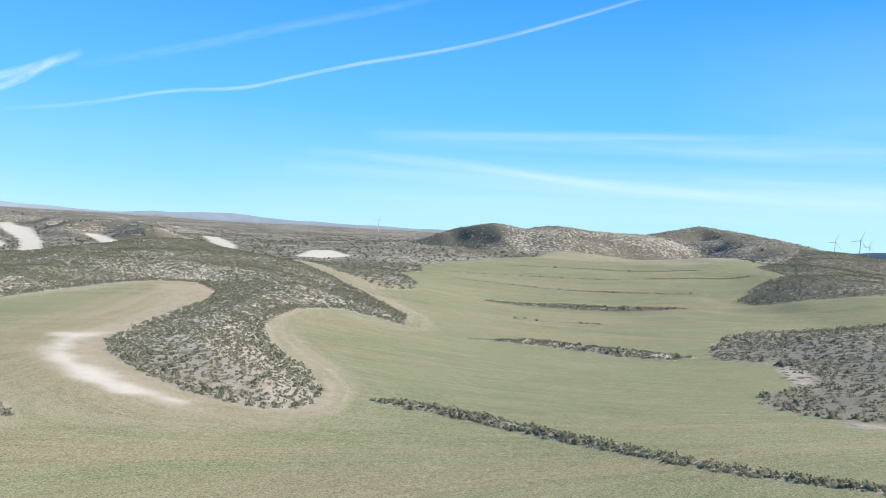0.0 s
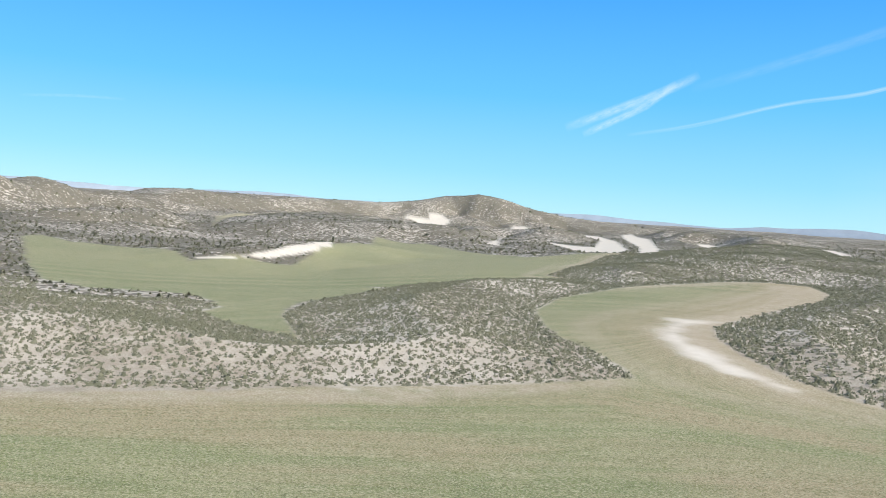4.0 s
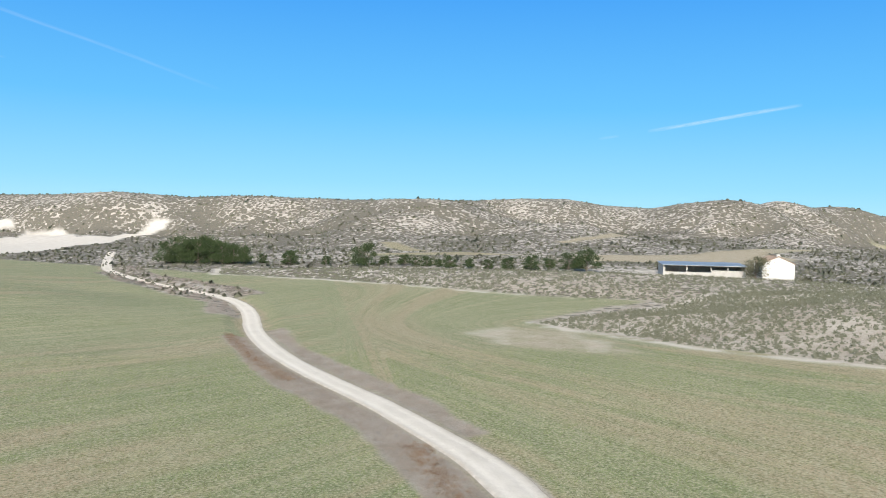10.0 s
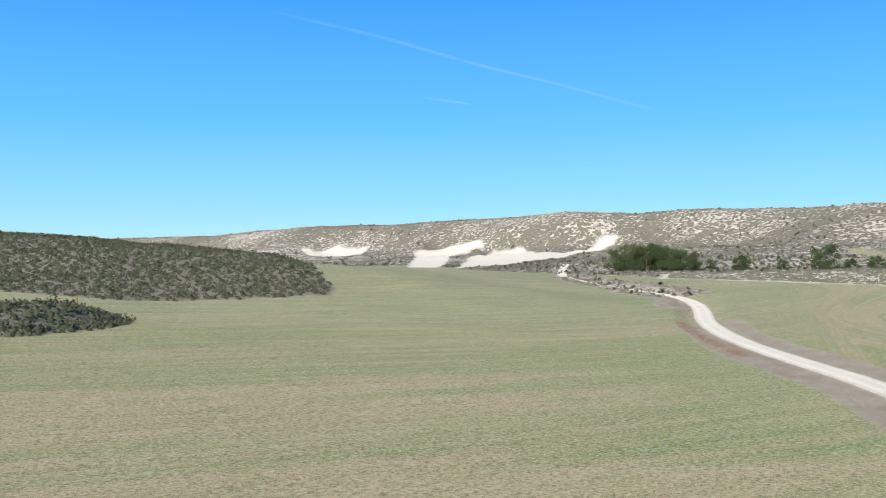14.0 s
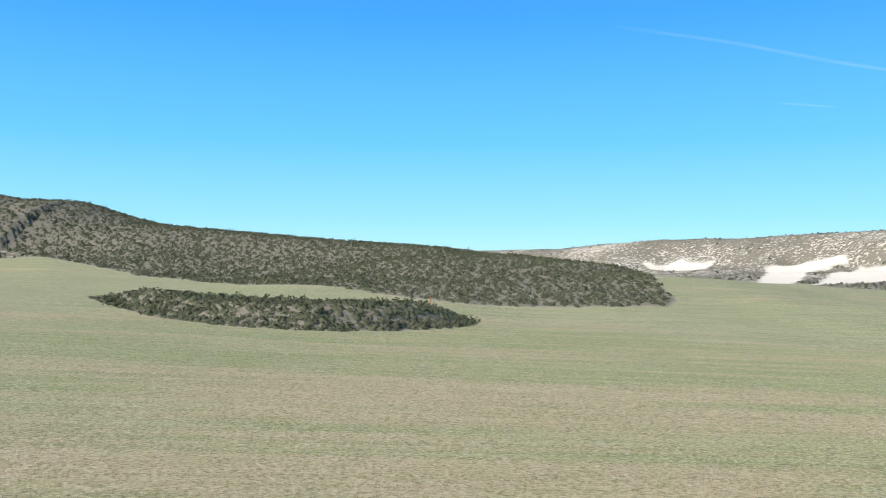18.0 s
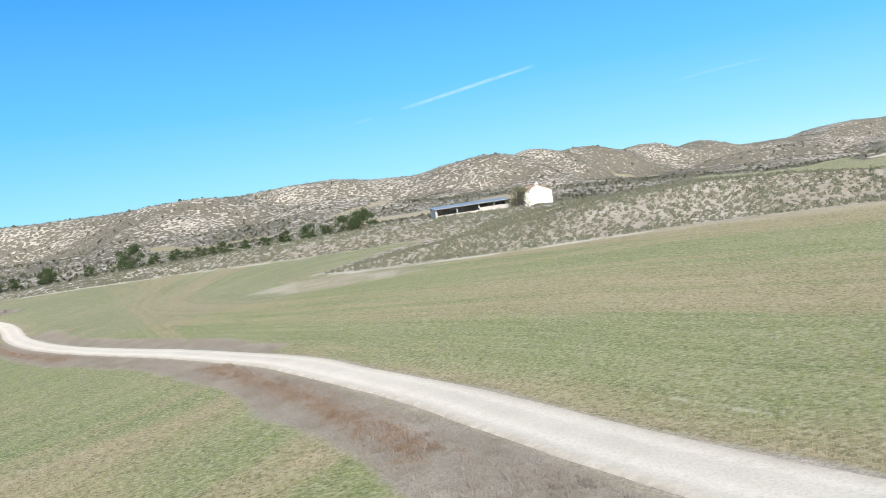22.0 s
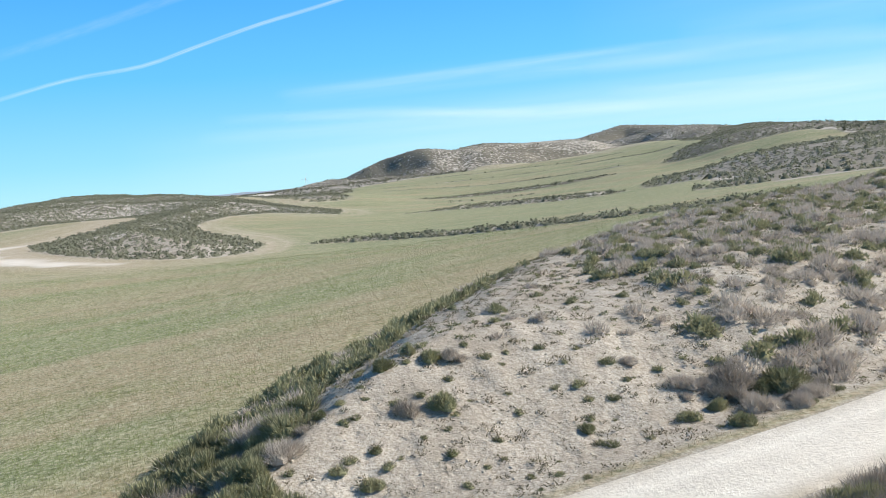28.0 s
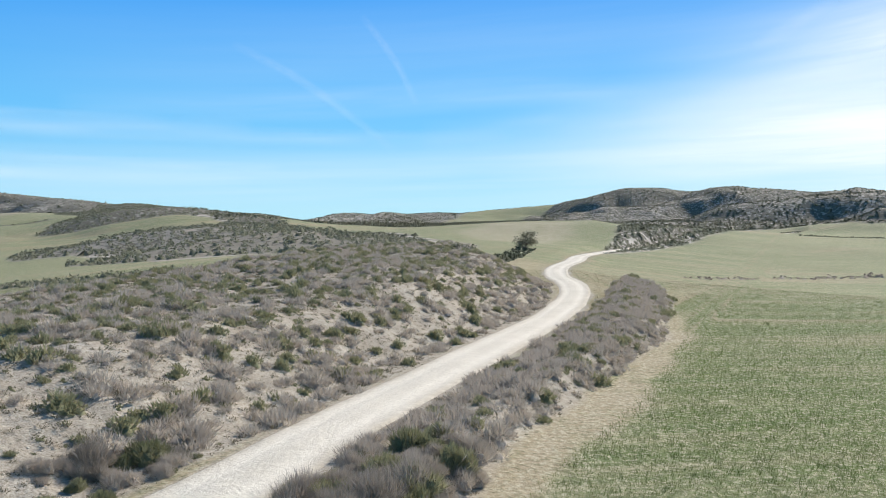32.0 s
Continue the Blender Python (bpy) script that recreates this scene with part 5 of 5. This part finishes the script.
# ---------------------------------------------------------------- corn standing in the fields
def corn_material():
    m, n, links, p = material("corn blades")
    geo = n.new("ShaderNodeNewGeometry")
    zone = n.new("ShaderNodeAttribute")
    zone.attribute_name = "zone"
    z = n.new("ShaderNodeSeparateColor")
    links.new(zone.outputs["Color"], z.inputs[0])
    mid = noise_tex(n, links, geo.outputs["Position"], 0.35, 5)
    c = blend(n, links, geo.outputs["Random Per Island"], rgb(0.17, 0.225, 0.06), rgb(0.34, 0.36, 0.15))
    c = blend(n, links, math_node(n, links, "MULTIPLY", z.outputs[0], 0.8), c, rgb(0.13, 0.19, 0.035))
    c = blend(n, links, math_node(n, links, "MULTIPLY", z.outputs[2], span(n, links, mid, 0.3, 0.6)), c, rgb(0.47, 0.365, 0.25))
    links.new(c, p.inputs["Base Color"])
    p.inputs["Roughness"].default_value, p.inputs["Specular IOR Level"].default_value = 0.8, 0.15
    return m


CORN = corn_material()
n_corn = 430000
bear = np.radians(rng.uniform(-84, 186, n_corn))
dist = 15 + 100 * rng.uniform(0, 1, n_corn) ** 1.5
cx, cy = -np.sin(bear) * dist, np.cos(bear) * dist
zc = [on_ground(layer, cx, cy) for layer in ZONES]
t, _ = line_distance(TRACK[::4], cx, cy, 9.0)
ok = (zc[0] > 0.6) & (outline_distance(MARGIN, cx, cy, 5.0) < 0.3) & (t > TRACK_HALF + 0.3) & (rng.uniform(0, 1, n_corn) > zc[1] * 0.85) & (zc[5] < 0.4)
cx, cy, dist = cx[ok], cy[ok], dist[ok]
TUFTS = [blades(4, 1.5, 0.8, 0.024, 700 + s, -0.05, (0.6, 1.0), False) for s in range(6)]
corn = scatter("corn", TUFTS, cx, cy, rng.uniform(0.12, 0.24, len(cx)) + dist * 0.0012 + 0.03 * ease((cx - 14) / 14) * ease((42 - cy) / 15), np.ones(len(cx)), CORN)
tagged(corn, "thin green corn with straw-yellow patches", "crop", kind="stuff")
co = np.empty(len(corn.data.vertices) * 3, np.float32)
corn.data.vertices.foreach_get("co", co)
co = co.reshape(-1, 3)
dry = dryness(co[:, 0], co[:, 1])
layer = corn.data.color_attributes.new("zone", "FLOAT_COLOR", "POINT")
layer.data.foreach_set("color", np.stack([ease((co[:, 0] - 12) / 22) * ease((70 - co[:, 1]) / 30), dry * 0, dry, dry * 0 + 1], -1).astype(np.float32).ravel())

# ---------------------------------------------------------------- trees
def limb(bm, a, b, ra, rb, sides=7):
    a, b = Vector(a), Vector(b)
    q = (b - a).to_track_quat("Z", "Y")
    rings = [[bm.verts.new(p + q @ Vector((math.cos(t) * r, math.sin(t) * r, 0))) for t in [2 * math.pi * i / sides for i in range(sides)]] for p, r in ((a, ra), (b, rb))]
    for i in range(sides):
        j = (i + 1) % sides
        bm.faces.new((rings[0][i], rings[0][j], rings[1][j], rings[1][i]))
    bm.faces.new(rings[1])


def tree_kind(seed, tall, wide, low, leaf, mat, bark, per_puff=46, puffs=26, gaps=0.0):
    """A tree of its own shape: trunk, limbs, and a crown of small slips of leaf gathered in puffs. Returns its meshes."""
    r = np.random.default_rng(seed)
    trunk, limbs = bmesh.new(), bmesh.new()
    limb(trunk, (0, 0, -0.3), (r.normal(0, 0.1), r.normal(0, 0.1), tall * 0.45), tall * 0.035, tall * 0.022)
    limb(trunk, (0, 0, tall * 0.44), (r.normal(0, 0.2), r.normal(0, 0.2), tall * 0.85), tall * 0.022, tall * 0.008)
    v, f = [], []
    for _ in range(puffs):
        a, h = r.uniform(0, 2 * math.pi), r.uniform(low, 0.95)
        reach = wide * 0.5 * math.sqrt(max(0.06, 1 - ((h - (low + 0.3)) / 0.72) ** 2)) * r.uniform(0.35, 0.95)
        c = np.array([math.cos(a) * reach, math.sin(a) * reach, h * tall])
        limb(limbs, (0, 0, tall * max(0.1, h - 0.22)), c, tall * 0.012, tall * 0.004, 5)
        size = tall * 0.13 * r.uniform(0.7, 1.3)
        for _ in range(per_puff):
            p = c + r.normal(0, 1, 3) * size * np.array([0.75, 0.75, 0.5])
            u, w = r.normal(0, 1, 3), r.normal(0, 1, 3)
            u, w = u / np.linalg.norm(u) * leaf, w / np.linalg.norm(w) * leaf * 0.55
            k = len(v)
            v += [p - u * 0.5, p + w * 0.5, p + u * 0.5, p - w * 0.5]
            f.append((k, k + 1, k + 2, k + 3))
    out = []
    for name, bm in (("trunk", trunk), ("limbs", limbs)):
        me = bpy.data.meshes.new(name)
        bm.to_mesh(me)
        bm.free()
        me.materials.append(bark)
        out.append((name, me))
    me = bpy.data.meshes.new("crown")
    me.from_pydata([tuple(c) for c in v], [], f)
    me.materials.append(mat)
    return out + [("crown", me)]


def plant_tree(name, meshes, x, y, scale, turn, label, group="", category="tree"):
    thing = new(name)
    for part_name, me in meshes:
        new(part_name, me).parent = thing
    thing.matrix_world = pose(x, y, ground_at(x, y) - 0.1, 0, 0, turn) @ Matrix.Diagonal((scale, scale, scale, 1))
    return tagged(thing, label, category, group)


OLIVE = plain("dusty leaves", (0.13, 0.13, 0.075), (0.22, 0.20, 0.125), 1.5, 0.8)
PINES = [tree_kind(s, 6.0, 6.4, 0.12, 0.42, PINE, BARK, 100, 32) for s in (21, 22, 23)]
ROUND = tree_kind(31, 6.4, 6.6, 0.2, 0.42, OLIVE, BARK, 95, 26)
SMALL = tree_kind(41, 3.6, 4.2, 0.2, 0.24, OLIVE, BARK, 44, 40)
PINE_ROWS = [(-266, -137, 1.25), (-269, -134, 1.5), (-267, -130, 1.45), (-266, -126, 1.55), (-271, -125, 1.4), (-266, -121, 1.35), (-265, -117, 1.3), (-265, -113, 1.15), (-264, -109, 1.05), (-258, -66, 1.2), (-262, -92, 0.8), (-236, 3.5, 1.1), (-240, -1.5, 0.85)]
for i, (x, y, s) in enumerate(PINE_ROWS):
    plant_tree("pine_tree", PINES[i % 3], x, y, s, i * 67, "dark green rounded pine at the edge of the farmland", "pines by the farm")
for i, (x, y, s) in enumerate([(-265, -94, 0.7), (-258, -53, 0.62), (-253, -45, 0.55), (-248, -37, 0.62), (-246, -31, 0.55), (-242, -19, 0.62), (-239, -12, 0.75), (-240, -7, 0.6), (-268, -104, 0.55), (-262, -80, 0.5), (-260, -60, 0.5), (-244, -25, 0.5), (-256, -49, 0.45), (-251, -41, 0.45)]):
    plant_tree("pine_bush", PINES[(i + 1) % 3], x, y, s, i * 41, "low dark green bush in the hedge by the farm", "hedge by the farm", "bush")
plant_tree("yard_tree", ROUND, -228.5, 47.0, 0.98, 10, "dusty round-crowned tree beside the farm house")
plant_tree("lone_tree", SMALL, 120, 96.5, 1.0, 0, "small lone tree at the field's edge by the track")

# a marker post by the small rise
post = new("marker_post")
bm = bmesh.new()
limb(bm, (0, 0, -0.3), (0, 0, 1.9), 0.07, 0.06, 8)
part("shaft", bm, RUST, post)
bm = bmesh.new()
box(bm, -0.22, 0.22, -0.12, 0.12, 1.9, 2.2)
part("cap", bm, BARK, post, "dark cap on the post")
post.matrix_world = pose(-62, -121.5, ground_at(-62, -121.5))
tagged(post, "thin rust-brown marker post standing in the field", "post")

# ---------------------------------------------------------------- vapour trails, wisps and added bands of sky glow, very far off
def wisp_material(name, strength, scale, fade=0.6):
    m, n, links, p = material(name)
    uv = n.new("ShaderNodeUVMap")
    sep = n.new("ShaderNodeSeparateXYZ")
    links.new(uv.outputs[0], sep.inputs[0])
    stretch = n.new("ShaderNodeMapping")
    links.new(uv.outputs[0], stretch.inputs[0])
    stretch.inputs["Scale"].default_value = (scale, 1.2, 1)
    f = noise_tex(n, links, stretch.outputs[0], 2.2, 5)
    side = math_node(n, links, "MULTIPLY", math_node(n, links, "SUBTRACT", 1.0, sep.outputs[1]), math_node(n, links, "MULTIPLY", sep.outputs[1], 4.0))
    ends = math_node(n, links, "MULTIPLY", math_node(n, links, "SUBTRACT", 1.0, sep.outputs[0]), math_node(n, links, "MULTIPLY", sep.outputs[0], 4.0))
    side = math_node(n, links, "POWER", math_node(n, links, "MAXIMUM", side, 0.0), 1.6)
    ends = math_node(n, links, "POWER", math_node(n, links, "MAXIMUM", ends, 0.0), fade)
    a = math_node(n, links, "MULTIPLY", math_node(n, links, "MULTIPLY", side, ends), span(n, links, f, 0.25, 0.7, 0.15, 1.0))
    a = math_node(n, links, "MULTIPLY", a, strength)
    # emission takes the place of sunlight scattered in the vapour
    glow, clear, mix = n.new("ShaderNodeEmission"), n.new("ShaderNodeBsdfTransparent"), n.new("ShaderNodeMixShader")
    glow.inputs["Color"].default_value, glow.inputs["Strength"].default_value = rgb(0.92, 0.97, 1.0), 0.95
    links.new(a, mix.inputs[0])
    links.new(clear.outputs[0], mix.inputs[1])
    links.new(glow.outputs[0], mix.inputs[2])
    links.new(mix.outputs[0], n["Material Output"].inputs["Surface"])
    n.remove(p)
    return m


TRAIL = wisp_material("vapour", 0.38, 5.0)
THIN = wisp_material("thin vapour", 0.10, 7.0)
VEIL = wisp_material("cirrus veil", 0.16, 1.6)
# added glowing bands: brighten the low sky and the side towards the sun
HAZE = wisp_material("low horizon glow", 0.42, 0.8, 0.9)
SHEEN = wisp_material("faint sky glow", 0.15, 0.5, 0.9)
GLOW = wisp_material("sun glow in cirrus", 1.6, 0.6, 2.0)


def wisp(name, way, width, mat, label):
    """A band of vapour or added sky glow along bearings and heights in degrees, 4.3 km off."""
    p = smooth_line([(b, e) for b, e in way], 1.0)
    n = len(p)
    verts, uv = [], []
    t = np.gradient(p, axis=0)
    t /= np.linalg.norm(t, axis=1)[:, None]
    for i, (b, e) in enumerate(p):
        for s in (-1, 0, 1):
            bb, ee = radians(b - t[i, 1] * s * width * 0.26), radians(e + t[i, 0] * s * width * 0.26)
            verts.append((-math.sin(bb) * math.cos(ee) * 4300, math.cos(bb) * math.cos(ee) * 4300, math.sin(ee) * 4300 + 20))
            uv.append((i / (n - 1), (s + 1) / 2))
    i = np.arange(n * 3).reshape(n, 3)
    q = np.stack([i[:-1, :-1], i[:-1, 1:], i[1:, 1:], i[1:, :-1]], -1).reshape(-1, 4)
    ob = sheet(name, verts, q, mat)
    layer = ob.data.uv_layers.new(name="UVMap")
    layer.data.foreach_set("uv", np.array(uv, np.float32)[q.ravel()].ravel())
    return tagged(ob, label, "cloud", kind="structure")


WISPS = [
    ([(28.4, 5.9), (24.1, 6.7), (18.8, 8.1), (14.2, 8.8), (10.9, 9.8), (6.4, 11.1), (1.1, 12.3), (-3.5, 13.5), (-11.2, 15.8), (-16.2, 17.3)], 0.65, TRAIL),
    ([(24.5, 9.0), (17.5, 11.1), (11.1, 13.1), (4.4, 14.9), (0.6, 16.2)], 1.6, THIN),
    ([(32.5, 6.2), (28.8, 7.7), (26.2, 8.8), (24.0, 9.9)], 1.5, TRAIL),
    ([(31.3, 5.8), (29.5, 6.7), (27.2, 7.9), (25.4, 9.4)], 1.2, TRAIL),
    ([(85.6, 6.6), (83.1, 7.0), (79.5, 7.6), (76.1, 8.1)], 0.6, TRAIL),
    ([(67.5, 5.5), (64.4, 5.8), (61.4, 5.9)], 0.5, THIN),
    ([(88.8, 6.1), (87.4, 6.3)], 0.5, THIN),
    ([(140.8, 15.4), (136.4, 14.6), (132.3, 13.7), (126.9, 12.2), (121.1, 10.7), (114.2, 8.6)], 0.6, THIN),
    ([(130.4, 10.0), (126.9, 9.5)], 0.4, THIN),
    ([(6.1, 6.5), (-3.9, 6.9), (-15.1, 7.3), (-27.4, 7.1)], 1.6, VEIL),
    ([(9.9, 5.1), (-0.1, 4.9), (-7.9, 4.2), (-18.9, 3.6)], 1.8, VEIL),
    ([(5.7, 4.9), (-4.0, 4.5), (-11.7, 3.8)], 1.6, VEIL),
    ([(11.3, 4.0), (-1.8, 3.9), (-17.0, 3.7), (-32.7, 3.2)], 2.5, VEIL),
    ([(5.6, 6.3), (-9.7, 6.7), (-24.3, 6.4), (-32.8, 6.8)], 3.5, VEIL),
    ([(-14.7, 6.4), (-25.7, 6.4), (-34.7, 6.1), (-50.0, 5.9)], 3.0, VEIL),
    ([(-16.1, 4.7), (-24.0, 4.3), (-34.6, 4.1)], 2.0, VEIL),
    ([(-20.8, 7.8), (-34.7, 8.2), (-50.0, 8.9), (-64.7, 8.6), (-74.3, 9.2)], 5.0, VEIL),
    ([(-40.1, 14.1), (-42.3, 11.2), (-43.8, 8.2)], 1.3, THIN),
    ([(-31.5, 12.1), (-36.2, 9.7), (-42.3, 5.2)], 1.5, THIN),
    ([(-65.8, 11.0), (-68.1, 12.1), (-70.7, 13.5)], 2.2, THIN),
    # sky and sun glow laid on as wide bands
    ([(16, 2.4), (-10, 2.8), (-40, 3.2), (-80, 3.6), (-116, 3.6)], 13.0, HAZE),
    ([(-14, 10), (-40, 11), (-66, 12), (-98, 12)], 22.0, SHEEN),
    ([(-46, 4.5), (-66, 5.0), (-84, 5.2), (-100, 5.0), (-118, 5.0)], 20.0, GLOW),
    ([(-56, 8.0), (-74, 10.0), (-90, 12.0), (-108, 12.5), (-120, 12.5)], 22.0, GLOW),
    ([(-44, 6.0), (-56, 6.8), (-70, 7.5)], 6.0, VEIL),
]
for i, (way, width, mat) in enumerate(WISPS):
    wisp(("vapour_trail", "cirrus_veil")[mat in (VEIL, GLOW, HAZE, SHEEN)], way, width, mat, ("thin white vapour trail across a clear blue sky", "pale wide veil of high cirrus and added sky glow")[mat in (VEIL, GLOW, HAZE, SHEEN)])


# ---------------------------------------------------------------- wind turbines on the skyline
def turbine(x, y, tall):
    thing = new("wind_turbine")
    bm = bmesh.new()
    limb(bm, (0, 0, -20), (0, 0, tall), tall * 0.03, tall * 0.018, 10)
    part("tower", bm, WHITEWASH, thing)
    bm = bmesh.new()
    box(bm, -tall * 0.02, tall * 0.02, -tall * 0.06, tall * 0.04, tall - 0.5, tall + tall * 0.04)
    part("nacelle", bm, WHITEWASH, thing)
    for k in range(3):
        a = radians(20 + 120 * k)
        bm = bmesh.new()
        limb(bm, (0, -tall * 0.07, tall), (math.sin(a) * tall * 0.5, -tall * 0.07, tall + math.cos(a) * tall * 0.5), tall * 0.016, tall * 0.004, 6)
        part("blade", bm, WHITEWASH, thing)
    thing.matrix_world = pose(x, y, ground_at(x, y), 0, 0, math.degrees(math.atan2(y, x)) - 90)
    return tagged(thing, "distant white three-bladed wind turbine on the horizon", "wind turbine", "turbines on the horizon")


for bearing, distance, tall in ((-25.0, 3300, 62), (-26.4, 3200, 70), (-26.9, 3500, 55), (4.6, 2900, 40)):
    x, y = at(bearing, distance)
    turbine(x, y, tall)


# ---------------------------------------------------------------- mountains on the horizon, blue with distance haze in their colour
# the blue is air haze put into the base colour
DISTANCE = plain("far hills hazed blue", (0.30, 0.36, 0.44), (0.36, 0.42, 0.50), 0.002, 1.0)
b = np.radians(np.arange(-90, 190, 0.5))
crest = 36 + 34 * (rough(b * 300, b * 0, 40, 95, 4) + 0.35)
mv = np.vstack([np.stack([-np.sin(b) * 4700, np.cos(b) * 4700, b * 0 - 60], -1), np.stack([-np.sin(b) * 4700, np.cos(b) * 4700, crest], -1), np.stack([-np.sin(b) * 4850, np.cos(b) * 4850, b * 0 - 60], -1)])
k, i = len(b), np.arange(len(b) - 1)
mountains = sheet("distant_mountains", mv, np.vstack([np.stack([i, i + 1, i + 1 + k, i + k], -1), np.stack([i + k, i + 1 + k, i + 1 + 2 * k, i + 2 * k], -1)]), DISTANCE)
tagged(mountains, "low mountains far away on the horizon, coloured with blue haze", "backdrop", kind="structure")
